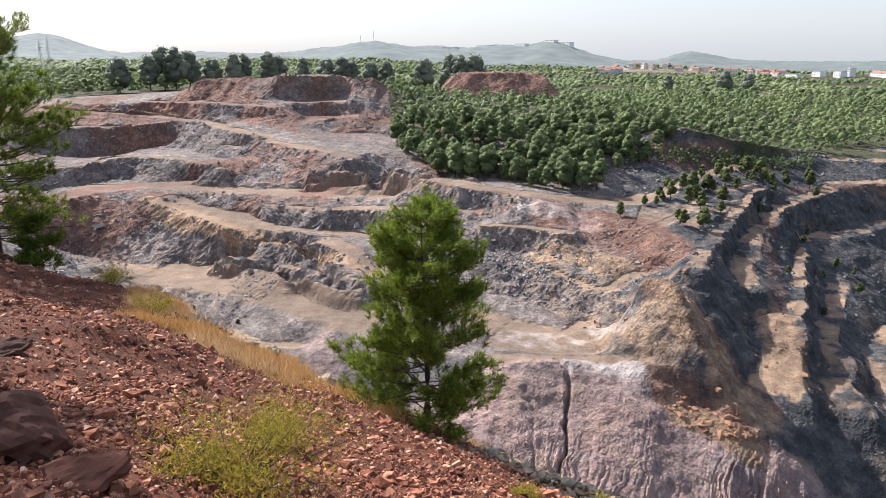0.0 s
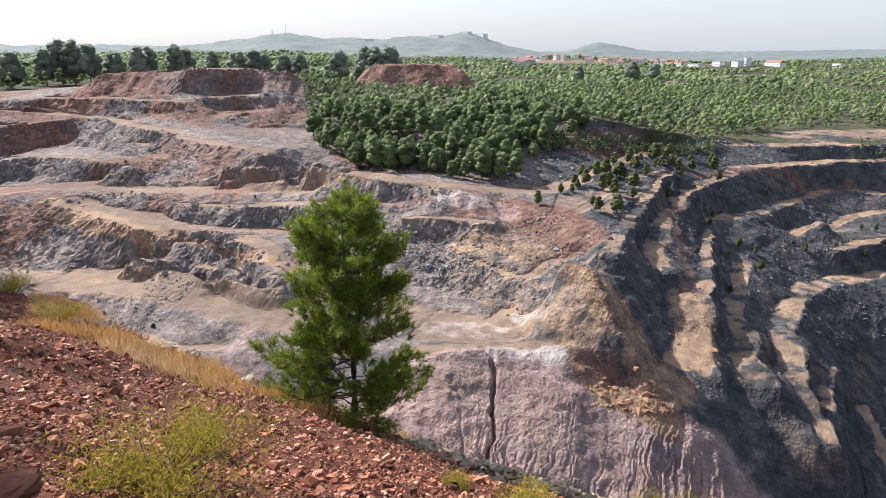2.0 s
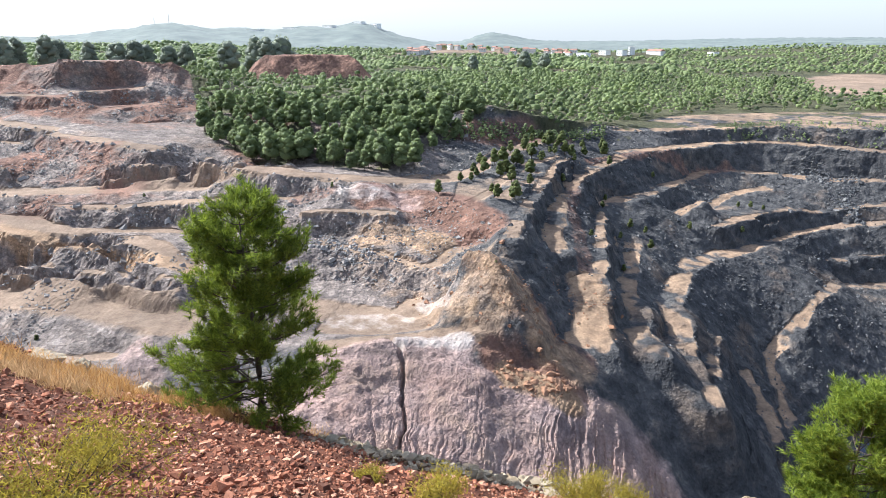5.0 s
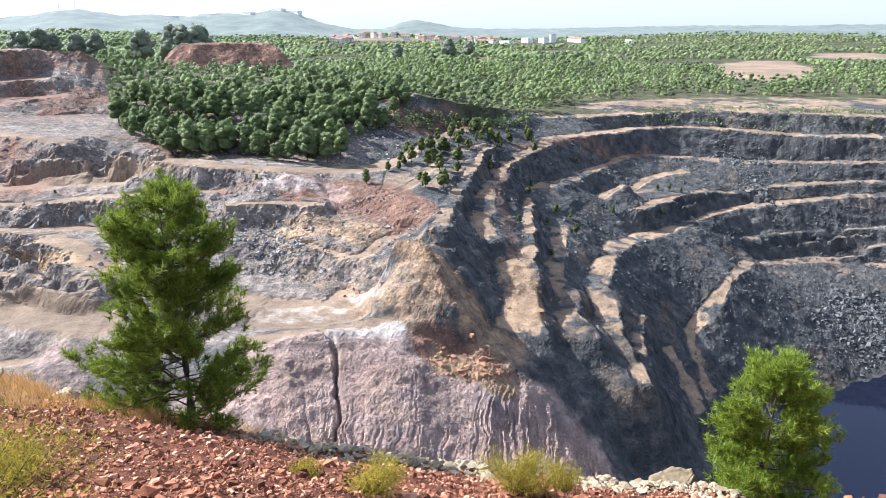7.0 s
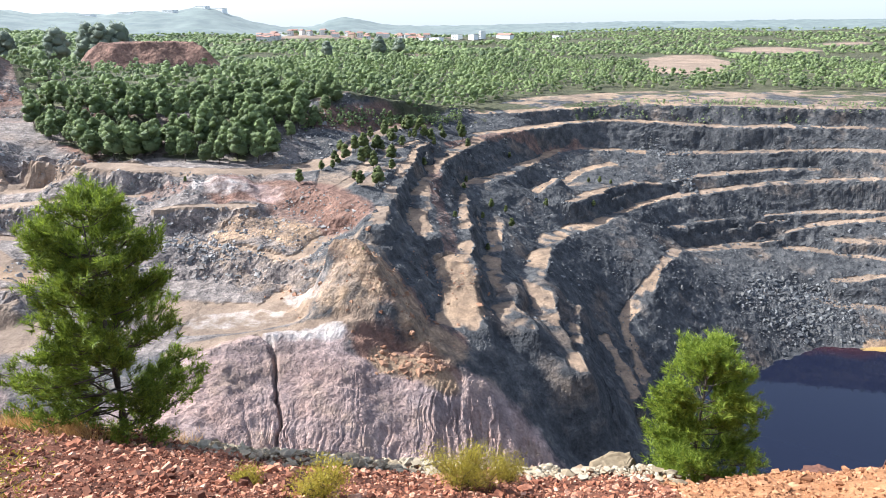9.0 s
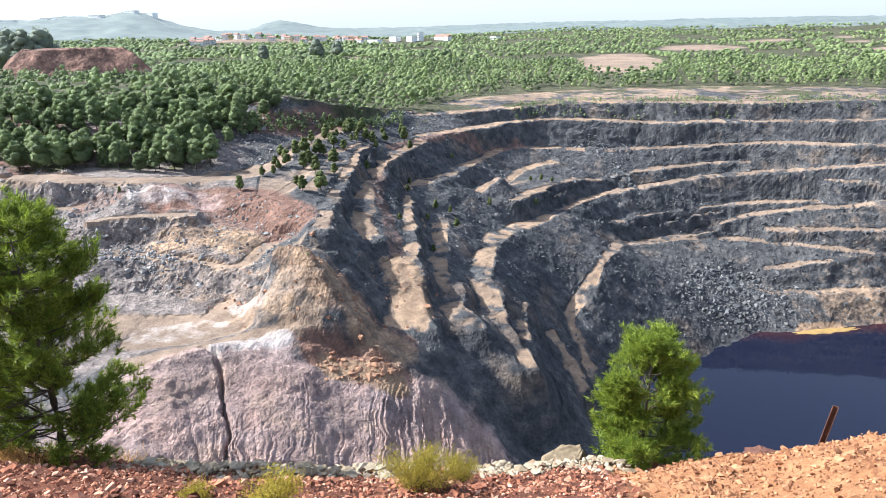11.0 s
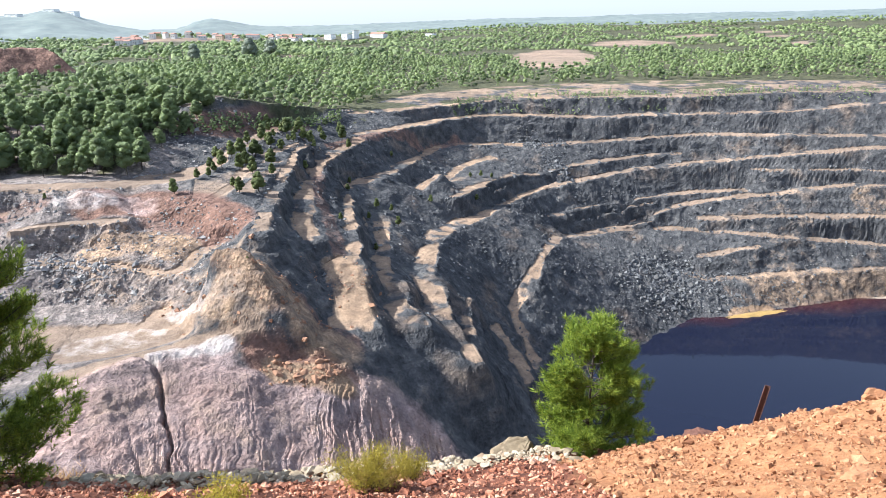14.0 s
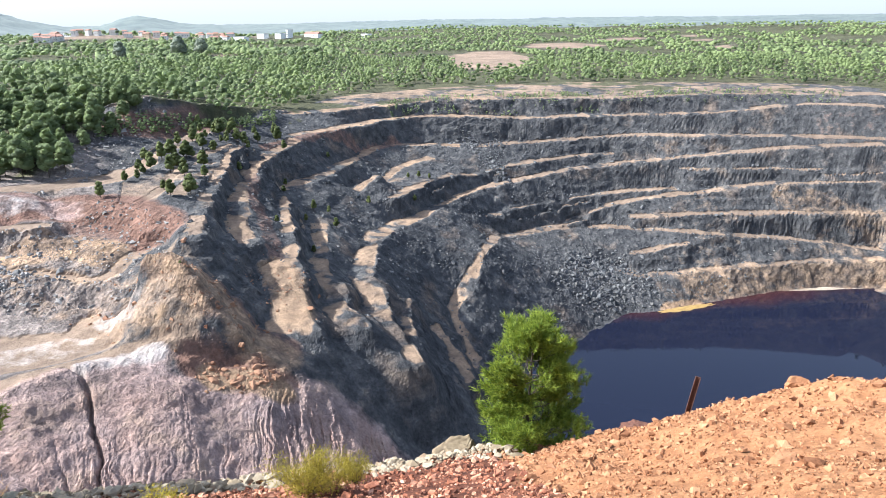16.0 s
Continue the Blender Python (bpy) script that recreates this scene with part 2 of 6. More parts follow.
def far_height(px, py):
    """The wooded country round the pit, rising to hills."""
    r, az = np.hypot(px, py), np.degrees(np.arctan2(px, py))
    z = np.interp(r, (0, 430, 740, 1000, 1450, 2000, 3200, 4600), (84, 84, 88, 90, 96, 104, 122, 130))
    z += np.clip((az - 8) / 12, 0, 1) * np.clip((r - 800) / 800, 0, 1.2) * 14
    z += np.clip(r / 900 - 0.4, 0, 1) * 4 * rough(px, py, 5, 420.0, 3)
    left = np.clip((-az - 12) / 22, 0, 1) * np.clip((r - 300) / 200, 0, 1)
    z += left * 15
    for baz, br, height, wide, deep in HILLS:
        z += height * np.exp(-((az - baz) / wide) ** 2 - ((r - br) / deep) ** 2)
    return z


# heading, distance, height, width in degrees, depth
HILLS = [(-26.6, 2300, 52, 3.2, 420), (-21.5, 2350, 44, 3.0, 420), (-16.5, 2350, 55, 3.0, 420), (-12.2, 2300, 62, 2.4, 400), (-8.6, 2300, 20, 2.4, 400),
         (-50.2, 3300, 72, 3.0, 600), (-31.0, 2500, 20, 3.0, 400), (-40.0, 2500, 14, 5.0, 400), (-2.2, 2200, 41, 2.6, 320), (2.5, 2250, 18, 3.5, 350),
         (-4.0, 1480, 16, 5.5, 130), (7.5, 1470, 11, 4.5, 120), (46.0, 2000, 7, 5.0, 300)]

bench(0.3, 0.3, 0, [(74, 168), (97, 196), (120, 214), (133, 220), (152, 229), (174, 240), (196, 238), (222, 238), (255, 238), (274, 235), (313, 221)])
bench3(5, [(183, 265, 12.1), (199, 256, 10.2), (213, 252, 10.6), (235, 250, 10.6), (255, 246, 10.8), (287, 239, 11.5), (317, 227, 11.8)])
bench3(5, [(198, 268, 17.3), (215, 265, 19.6), (228, 263, 20.9)])
bench3(6, [(137, 287, 28.2), (158, 292, 26.6), (175, 294, 26.3), (193, 292, 25.4), (214, 282, 24.8), (233, 271, 24.0), (254, 262, 22.1), (283, 254, 19.0), (326, 235, 13.4)])
bench3(6, [(145, 295, 26.1), (161, 297, 27.2), (177, 297, 28.7), (194, 299, 31.4), (211, 299, 34.4), (227, 297, 36.1), (256, 288, 38.9), (286, 280, 41.8), (313, 268, 43.0), (341, 252, 44.1)])
bench3(5, [(210, 287, 29.2), (227, 282, 30.0), (249, 275, 30.7), (274, 266, 30.3), (302, 256, 30.1), (333, 243, 29.9)])
bench3(5, [(133, 295, 36.2), (146, 299, 36.5), (167, 303, 36.9), (191, 305, 37.7), (215, 306, 38.6), (247, 299, 39.3)])
bench3(7, [(52, 151, 42.3), (52, 163, 43.3), (52, 174, 44.3), (52, 187, 45.7), (52, 198, 46.9), (54, 213, 47.5), (60, 230, 47.6), (69, 249, 47.1), (82, 264, 45.9), (98, 280, 45.6), (118, 299, 45.9), (136, 311, 46.4), (154, 317, 47.1)])
bench3(7, [(157, 317, 47.2), (189, 320, 49.4), (221, 316, 51.3), (252, 308, 53.5), (282, 299, 55.9), (310, 287, 58.4), (352, 264, 61.1)])
bench3(4, [(249, 303, 49.0), (277, 292, 49.0), (305, 280, 48.7), (346, 257, 49.1)])
bench3(5, [(82, 278, 54.2), (103, 295, 54.2), (121, 311, 54.4), (140, 321, 51.5), (160, 327, 53.5), (180, 329, 54.0), (205, 330, 55.2), (225, 328, 55.5)])
bench3(4, [(66, 293, 55.0), (85, 307, 55.4), (101, 327, 57.6), (121, 337, 58.6)])
bench3(6, [(33, 267, 64.1), (50, 285, 64.1), (67, 306, 64.1), (84, 333, 64.1), (100, 348, 65.2), (123, 351, 63.1), (151, 347, 61.7), (174, 345, 61.9), (216, 337, 63.1), (244, 328, 64.1), (277, 316, 63.5), (318, 296, 63.1), (359, 271, 62.7)])
bench3(7, [(51, 316, 77.2), (71, 335, 76.9), (89, 349, 76.8), (108, 362, 76.8), (135, 366, 76.4), (158, 362, 75.0), (183, 356, 73.7), (206, 351, 74.0), (239, 345, 73.9), (285, 327, 74.4), (309, 319, 76.1), (342, 305, 79.0), (372, 284, 78.1)])
bench3(9, [(5, 325, 84.0), (20, 343, 84.0), (36, 350, 83.7), (65, 356, 83.2), (90, 364, 83.2), (118, 374, 83.2), (143, 378, 83.6), (170, 374, 83.3), (199, 367, 83.3), (232, 358, 82.6), (262, 350, 82.7), (295, 340, 83.5), (323, 330, 83.8), (353, 316, 83.0), (386, 296, 83.4)])
bench3(6, [(16, 197, 66.7), (16, 212, 68.7), (19, 237, 71.8), (24, 261, 74.0), (32, 282, 74.8), (50, 314, 76.5)])
bench3(13, [(24, 156, 53.5), (26, 166, 56.0), (28, 178, 58.5), (29, 193, 61.0)])
bench3(5, [(28, 195, 61.2), (30, 219, 63.6), (34, 253, 65.0)])
bench3(6, [(40, 161, 50.4), (39, 170, 50.7), (37, 180, 50.6), (40, 186, 51.5), (39, 199, 51.7), (39, 212, 52.7), (42, 226, 54.1), (46, 248, 56.1)])
bench3(4, [(35, 156, 46.6), (33, 161, 48.8)])
bench3(3, [(54, 163, 39.8), (59, 187, 40.4), (63, 196, 41.8)])
bench3(4, [(68, 285, 57.6), (74, 291, 59.7), (81, 295, 61.2)])
bench3(3, [(38, 237, 57.0), (39, 249, 60.1)])
spots([(46, 143, 23), (54, 142, 22), (62, 154, 22), (70, 168, 24)])
bench3(4, [(77, 174, 20.4), (77, 185, 21.2), (77, 198, 23.5), (77, 210, 25.2)])
bench3(5, [(89, 196, 13.8), (89, 206, 15.7), (89, 214, 18.5), (88, 223, 21.7), (93, 229, 23.7), (100, 236, 26.2), (108, 245, 30.2), (116, 257, 32.8), (130, 276, 32.4)])
bench3(5, [(1, 180, 74.2), (4, 198, 74.8), (6, 215, 75.4), (10, 234, 76.4), (14, 250, 78.6), (18, 267, 80.1), (25, 284, 80.1)])
bench3(4, [(-2, 218, 77.5), (1, 226, 78.1), (6, 242, 78.4), (9, 256, 78.9)])
bench3(3, [(-13, 215, 76.8), (-7, 226, 77.3), (-4, 240, 78.4), (1, 250, 78.9), (6, 262, 80.6), (12, 272, 81.2), (18, 281, 81.4)])
spots([(-12, 165, 76), (-4, 160, 76), (2, 150, 66), (12, 145, 55), (23, 141, 46), (34, 139, 36), (44, 139, 26)])
spots([(-41, 134, 58), (-35, 140, 60), (-25, 144, 60), (-13, 145, 58), (-3, 145, 57), (10, 147, 51)])
spots([(-40, 127, 54.9), (-29, 131, 54.2), (-23, 131, 53.5), (-13, 132, 51.8), (-1, 133, 49.7), (12, 134, 48.0)])
spots([(-37, 114, 48.6), (-21, 116, 45.5), (-4, 118, 42.6), (11, 119, 39.1), (25, 120, 36.5)])
bench3(14, [(-47, 150, 58.0), (-40, 149, 58.0), (-30, 150, 58.0), (-19, 153, 58.0)])
bench(58, 58, 22, [(-163, 155), (-149, 157), (-139, 157), (-120, 157), (-106, 153), (-93, 149), (-84, 145)])
bench3(3, [(-152, 147, 54.2), (-138, 143, 54.0), (-122, 139, 54.0), (-111, 136, 54.0), (-100, 137, 53.8), (-92, 140, 53.8)])
spots([(-89, 143, 56.0), (-81, 137, 56.0)])
bench(58, 58, 0, [(-205, 170), (-187, 172), (-156, 173), (-130, 173), (-93, 168), (-79, 170)])
spots([(-94, 130, 55), (-82, 126, 51), (-73, 125, 52)])
bench(63, 63, 8, [(-144, 173), (-121, 169), (-103, 166), (-87, 163)])
bench(75, 63, 12, [(-191, 195), (-180, 193), (-150, 186), (-125, 182), (-101, 176), (-90, 176)])
bench(76, 76, 13, [(-212, 181), (-211, 198), (-202, 209), (-169, 212), (-148, 217), (-128, 225), (-108, 232), (-89, 241)])
bench3(8, [(-337, 267, 98.1), (-305, 286, 95.9), (-268, 294, 94.0), (-218, 276, 92.0), (-192, 262, 90.5), (-171, 254, 89.0), (-151, 248, 88.1), (-133, 242, 86.9)])
bench3(9, [(-116, 238, 85.3), (-100, 234, 83.8), (-87, 230, 82.3), (-79, 227, 81.6), (-64, 229, 80.5), (-44, 231, 79.2), (-23, 239, 78.2)])
spots([(-230, 262, 84.4), (-198, 249, 82.5), (-185, 254, 85.6), (-165, 244, 84.4), (-148, 243, 85.3), (-130, 237, 84.6)])
bench3(3, [(-211, 264, 86.1), (-199, 263, 85.8), (-188, 262, 87.5)])
bench3(2, [(-145, 230, 83.3), (-132, 233, 83.4), (-121, 235, 83.1)])
spots([(-143, 226, 78.9), (-131, 230, 78.5), (-120, 232, 79.0)])
bench3(7, [(-21, 240, 78.2), (-13, 250, 80.0), (-5, 264, 82.4), (4, 284, 84.3), (14, 302, 85.1)])
spots([(-20, 253, 79), (-10, 270, 82), (-1, 290, 84), (15, 325, 85), (38, 346, 85)])
bench3(3, [(-67, 205, 73.8), (-54, 207, 74.3), (-38, 206, 73.9)])
spots([(-66, 202, 68), (-52, 203, 69), (-38, 204, 71)])
spots([(-33, 222, 76), (-20, 216, 77), (-8, 202, 75)])
spots([(-33, 209, 71), (-22, 206, 71), (-13, 199, 72)])
spots([(-44, 198, 68), (-31, 201, 69), (-21, 198, 70)])
spots([(-61, 182, 61.0), (-49, 181, 60.5), (-41, 178, 60.0), (-32, 174, 59.5), (-24, 171, 59.5), (-16, 169, 59.0)])
bench3(3, [(-59, 195, 67.5), (-49, 191, 67.0), (-41, 188, 66.5), (-34, 186, 65.5), (-26, 182, 64.8), (-20, 185, 65.2), (-15, 191, 67.5), (-10, 191, 69.5)])
bench3(4, [(-150, 203, 74.3), (-128, 208, 73.7), (-101, 216, 74.5), (-71, 221, 75.3)])
bench(69, 66, 3, [(-137, 194), (-123, 199), (-108, 204), (-92, 205)])
spots([(-296, 235, 78), (-290, 246, 78), (-284, 256, 77), (-277, 263, 78), (-265, 273, 77), (-254, 277, 78)])
bench3(3, [(-260, 206, 80.1), (-253, 212, 80.0), (-244, 219, 81.7), (-236, 224, 83.6), (-224, 231, 83.9), (-211, 233, 83.5), (-177, 222, 83.0)])
spots([(-253, 199, 71), (-248, 206, 70), (-242, 213, 71), (-233, 220, 75), (-221, 223, 76)])
bench3(4, [(-306, 245, 90.5), (-296, 254, 91.2), (-289, 262, 91.6), (-282, 270, 91.0), (-268, 279, 92.5), (-259, 284, 93.6)])
bench3(6, [(-343, 276, 99.4), (-324, 292, 100.3), (-295, 304, 101.4), (-279, 307, 101.4), (-257, 309, 102.0), (-232, 309, 101.3), (-213, 307, 101.0)])
spots([(-297, 297, 98), (-275, 303, 96), (-254, 304, 97), (-228, 304, 96), (-210, 302, 96)])
bench3(4, [(-194, 311, 94.9), (-182, 322, 95.7), (-175, 333, 96.4)])
bench3(6, [(-214, 320, 102.4), (-200, 329, 102.6), (-187, 344, 103.1)])
spots([(-204, 319, 96), (-187, 332, 96)])
bench3(10, [(-226, 334, 115.9), (-214, 343, 116.2), (-201, 358, 115.9)])
spots([(-224, 329, 104), (-212, 338, 104), (-199, 353, 104)])
spots([(-246, 365, 116), (-233, 373, 116), (-216, 383, 116)])
spots([(-279, 327, 111), (-265, 339, 114), (-244, 348, 114)])
spots([(-266, 315, 103), (-243, 320, 103), (-225, 326, 104)])
spots([(-201, 363, 114), (-189, 375, 113), (-177, 381, 108), (-161, 377, 99)])
spots([(-167, 332, 94), (-157, 352, 96), (-145, 357, 94)])
spots([(-177, 302, 90), (-145, 313, 89), (-104, 281, 83), (-86, 272, 82), (-48, 250, 80), (-31, 243, 80)])
spots([(-181, 444, 98), (-155, 475, 99), (-98, 490, 96), (-54, 447, 96), (-21, 399, 95)])
spots([(-151, 318, 93.5), (-124, 304, 93.6), (-101, 295, 92.1), (-81, 289, 90.7), (-55, 280, 89.1), (-37, 272, 87.8)])
spots([(-158, 307, 89.7), (-139, 299, 88.1)])
bench3(6, [(-22, 299, 95.9), (-12, 306, 98.6), (2, 314, 95.5), (18, 332, 91.2), (38, 350, 87.1), (67, 368, 82.6)])
# under water, and the flank of the near hill down to the pit
spots([(120, 150, -8), (180, 190, -8), (250, 200, -8), (330, 150, -8)])
spots([(72, 140, 2), (110, 125, 3), (160, 110, 3), (230, 90, 5), (330, 70, 12)])
spots([(52, 122, 17), (74, 128, 6)])
spots([(-60, 20, 104), (-40, 38, 88), (-15, 50, 78), (15, 50, 76), (40, 36, 80), (60, 12, 96)])
spots([(-100, 60, 96), (-75, 85, 70), (-40, 98, 54), (0, 104, 42), (40, 98, 28), (80, 70, 30), (120, 40, 50)])
spots([(-22, 15, 113), (-16, 17, 110), (-8, 19, 106), (0, 20, 104), (8, 19, 104), (14, 14, 107), (18, 8, 111), (20, 0, 114)])
spots([(-22, 15, 113), (-25, 5, 117), (-22, -8, 118), (0, -20, 118), (20, -12, 117), (20, 0, 114)])
spots([(-60, -60, 116), (0, -60, 118), (80, -60, 112)])
spots([(-150, 110, 62), (-120, 90, 78), (-100, 60, 96), (-140, 20, 104), (-200, -20, 108)])
spots([(-260, 170, 74), (-250, 120, 88), (-280, 60, 100)])


def relax(known, x0, y0, step, nx, ny):
    """Heights on a grid, drawn taut between the known points."""
    pts = np.vstack(known)
    z = None
    for level in range(7, -1, -1):
        h = step * 2 ** level
        mx, my = int(math.ceil((nx - 1) / 2 ** level)) + 1, int(math.ceil((ny - 1) / 2 ** level)) + 1
        i = np.clip(np.rint((pts[:, 0] - x0) / h).astype(int), 0, mx - 1)
        j = np.clip(np.rint((pts[:, 1] - y0) / h).astype(int), 0, my - 1)
        total, count = np.zeros((my, mx)), np.zeros((my, mx))
        np.add.at(total, (j, i), pts[:, 2])
        np.add.at(count, (j, i), 1)
        fixed = count > 0
        value = total / np.maximum(count, 1)
        if z is None:
            z = np.full((my, mx), pts[:, 2].mean())
        else:
            big = np.repeat(np.repeat(z, 2, 0), 2, 1)
            big = np.pad(big, ((0, max(0, my - big.shape[0])), (0, max(0, mx - big.shape[1]))), "edge")[:my, :mx]
            z = big
        for _ in range(60 if level == 0 else 160):
            z[fixed] = value[fixed]
            e = np.pad(z, 1, "edge")
            z = (e[:-2, 1:-1] + e[2:, 1:-1] + e[1:-1, :-2] + e[1:-1, 2:]) * 0.25
        z[fixed] = value[fixed]
    return z[:ny, :nx]


gx, gy = X0 + STEP * np.arange(NX), Y0 + STEP * np.arange(NY)
GX, GY = np.meshgrid(gx, gy)
edge = [(GX[-1], GY[-1]), (GX[:, -1][GY[:, -1] > 270], GY[:, -1][GY[:, -1] > 270]), (GX[:, 0][GY[:, 0] > 120], GY[:, 0][GY[:, 0] > 120])]
for ex, ey in edge:
    known.append(np.column_stack([ex, ey, far_height(ex, ey)]))
# the wooded plain behind the rim
px, py = np.meshgrid(np.arange(-60, 400, 12.0), np.arange(260, 640, 12.0))
px, py = px.ravel(), py.ravel()
rr, aa = np.hypot(px, py), np.degrees(np.arctan2(px, py))
keep = rr > np.interp(aa, (-10, 5, 20, 40, 60), (520, 420, 450, 520, 540))
known.append(np.column_stack([px[keep], py[keep], far_height(px[keep], py[keep])]))
GZ = relax(known, X0, Y0, STEP, NX, NY)
e = np.pad(GZ, 1, "edge")   # weathered lips
GZ = 0.5 * GZ + 0.125 * (e[:-2, 1:-1] + e[2:, 1:-1] + e[1:-1, :-2] + e[1:-1, 2:])
far_wall = np.clip((np.hypot(GX, GY) - 270) / 50, 0, 1) * (np.degrees(np.arctan2(GX, GY)) > 6)
for _ in range(2):
    e = np.pad(GZ, 1, "edge")
    GZ = GZ + 0.6 * far_wall * (0.25 * (e[:-2, 1:-1] + e[2:, 1:-1] + e[1:-1, :-2] + e[1:-1, 2:]) - GZ)
# the red spoil heap behind the wood: a flat top and steep sides
hu = GX * math.cos(radians(-16.6)) - GY * math.sin(radians(-16.6))
hv = GX * math.sin(radians(-16.6)) + GY * math.cos(radians(-16.6)) - 606
hd = np.maximum(np.abs(hu) - 33 + 5 * rough(GX, GY, 86, 22.0, 3), np.abs(hv) - 9 + 3 * rough(GX, GY, 87, 16.0, 3))
HEAP = np.clip(1 - hd / 21, 0, 1)
GZ = GZ + np.maximum(0, 96 + 19.5 * HEAP + 0.8 * rough(GX, GY, 88, 9.0, 4) - GZ) * (HEAP > 0)
sy, sx = np.gradient(GZ, STEP)
SLOPE = np.hypot(sx, sy)
R_CAM = np.hypot(GX, GY)



def near_line(pts, radius, soft=0.5):
    """Weight round a plan line: 1 within, falling off to its radius."""
    p = dense(pts, 3.0)[:, :2]
    w = np.zeros(GX.shape)
    lo, hi = p.min(0) - radius, p.max(0) + radius
    i0, i1 = np.searchsorted(gx, (lo[0], hi[0]))
    j0, j1 = np.searchsorted(gy, (lo[1], hi[1]))
    bx, by = GX[j0:j1, i0:i1], GY[j0:j1, i0:i1]
    best = np.full(bx.shape, 1e9)
    for qx, qy in p:
        best = np.minimum(best, (bx - qx) ** 2 + (by - qy) ** 2)
    w[j0:j1, i0:i1] = np.clip((1 - np.sqrt(best) / radius) / soft, 0, 1)
    return w


pit = np.clip((480 - R_CAM) / 60, 0, 1)
steep = np.clip((SLOPE - 0.25) / 0.6, 0, 1)
dust = np.zeros(GX.shape)
for p in flats:
    i, j = np.rint((p[:, 0] - X0) / STEP).astype(int), np.rint((p[:, 1] - Y0) / STEP).astype(int)
    ok = (i >= 0) & (i < NX) & (j >= 0) & (j < NY)
    dust[j[ok], i[ok]] = 1
for _ in range(1):
    e = np.pad(dust, 1, "edge")
    dust = np.maximum(dust, (e[:-2, 1:-1] + e[2:, 1:-1] + e[1:-1, :-2] + e[1:-1, 2:]) * 0.25)
dust *= np.clip((0.62 - SLOPE) / 0.25, 0, 1)
dust = np.maximum(dust, np.clip((0.16 - SLOPE) / 0.12, 0, 1) * np.clip((R_CAM - 130) / 20, 0, 1) * np.where(GX < -20, 0.12, 0.75))
red, purple, pale, ochre = (np.zeros(GX.shape) for _ in range(4))
heading = np.degrees(np.arctan2(GX, GY))
rubble = np.clip((-3 - heading) / 6, 0, 1) * np.clip((R_CAM - 140) / 20, 0, 1)
wood_edge = np.interp(heading, (-60, -40, -30, -26, -25.4, -24.8, -23, -21, -19, -16.5, -14, -10, -8.5, -6, -4, -2.2, 2, 5, 8, 12, 20, 30, 45, 60),
                      (650, 640, 625, 600, 400, 312, 290, 278, 270, 263, 258, 255, 258, 281, 296, 304, 318, 338, 368, 430, 472, 505, 522, 540))
scrub = np.clip((R_CAM - wood_edge + 4) / 10, 0, 1) * np.where((heading > -26) & (heading < -2) & (R_CAM < 345), np.clip(0.45 + 0.9 * rough(GX, GY, 139, 9.0, 3), 0, 1), 1)
# thin scrub on the plateau behind the rim
rim = np.interp(heading, (8, 12, 20, 30, 40, 53), (340, 372, 408, 428, 456, 490))
scrub = np.maximum(scrub, ((heading > 8) & (R_CAM > rim)) * np.clip(1.3 * rough(GX, GY, 97, 16.0, 4, 0.6), 0, 0.75))
# fallen rock breaks up the dust on the pit's ledges
dust *= np.where((heading > -2) & (R_CAM < 290), np.clip(0.85 + 1.0 * rough(GX, GY, 95, 13.0, 4, 0.6) + 0.7 * rough(GX, GY, 96, 4.5, 2), 0, 1), np.where(heading > 5, np.clip(0.85 + 0.8 * rough(GX, GY, 98, 9.0, 3, 0.6), 0.15, 1), 1))
purple = np.maximum(purple, 1 * near_line([(-39, 122), (-21, 126), (-3, 128), (14, 129), (26, 127)], 19))
purple = np.maximum(purple, 0.6 * near_line([(-40, 134), (-23, 139), (-8, 141)], 9))
dust = np.maximum(dust, 0.8 * near_line([(-43, 141), (-29, 145), (-14, 147), (-6, 148)], 6))
pale = np.maximum(pale, 0.6 * near_line([(-24, 144), (-17, 145), (-11, 146)], 4))
red = np.maximum(red, 0.7 * near_line([(-3, 144), (4, 142.5), (10, 141.5), (14, 139)], 6.5))
ochre = np.maximum(ochre, 0.7 * near_line([(0, 141), (7, 140), (13, 138)], 5))
purple = purple * (1 - 0.8 * red)
red = np.maximum(red, 0.5 * near_line([(-276, 323), (-262, 335), (-233, 337), (-223, 356), (-191, 365), (-171, 367)], 20))
red = np.maximum(red, 0.8 * near_line([(-46, 220), (-31, 220), (-20, 214), (-10, 200)], 12))
red = np.maximum(red, 0.55 * near_line([(-23, 204), (-33, 220)], 10))
ochre = np.maximum(ochre, 0.6 * near_line([(-191, 195), (-180, 194), (-150, 187), (-125, 183), (-102, 178), (-90, 176)], 8))
pale = np.maximum(pale, 0.5 * near_line([(-55, 221), (-50, 221), (-45, 221)], 7))
purple = np.maximum(purple, 0.55 * near_line([(-87, 140), (-80, 131), (-78, 126)], 7))
pale = np.maximum(pale, 0.4 * near_line([(-42, 157), (-28, 158)], 8))
ochre = np.maximum(ochre, 0.55 * near_line([(-3, 160), (1, 158)], 12))
red = np.maximum(red, 0.55 * near_line([(32, 298), (58, 325), (84, 340), (105, 353)], 5))
red = np.maximum(red, 0.3 * near_line([(342, 292), (361, 277), (355, 269)], 16))
ochre = np.maximum(ochre, 0.5 * near_line([(220, 248), (254, 241), (286, 231), (313, 224)], 14))
ochre = np.maximum(ochre, 0.34 * np.clip((heading - 30) / 12, 0, 1) * np.clip((70 - GZ) / 30, 0, 1) * np.clip(0.7 + rough(GX, GY, 133, 40.0, 3), 0, 1))
ochre = np.maximum(ochre, 0.42 * near_line([(293, 272), (313, 257), (332, 241)], 10))
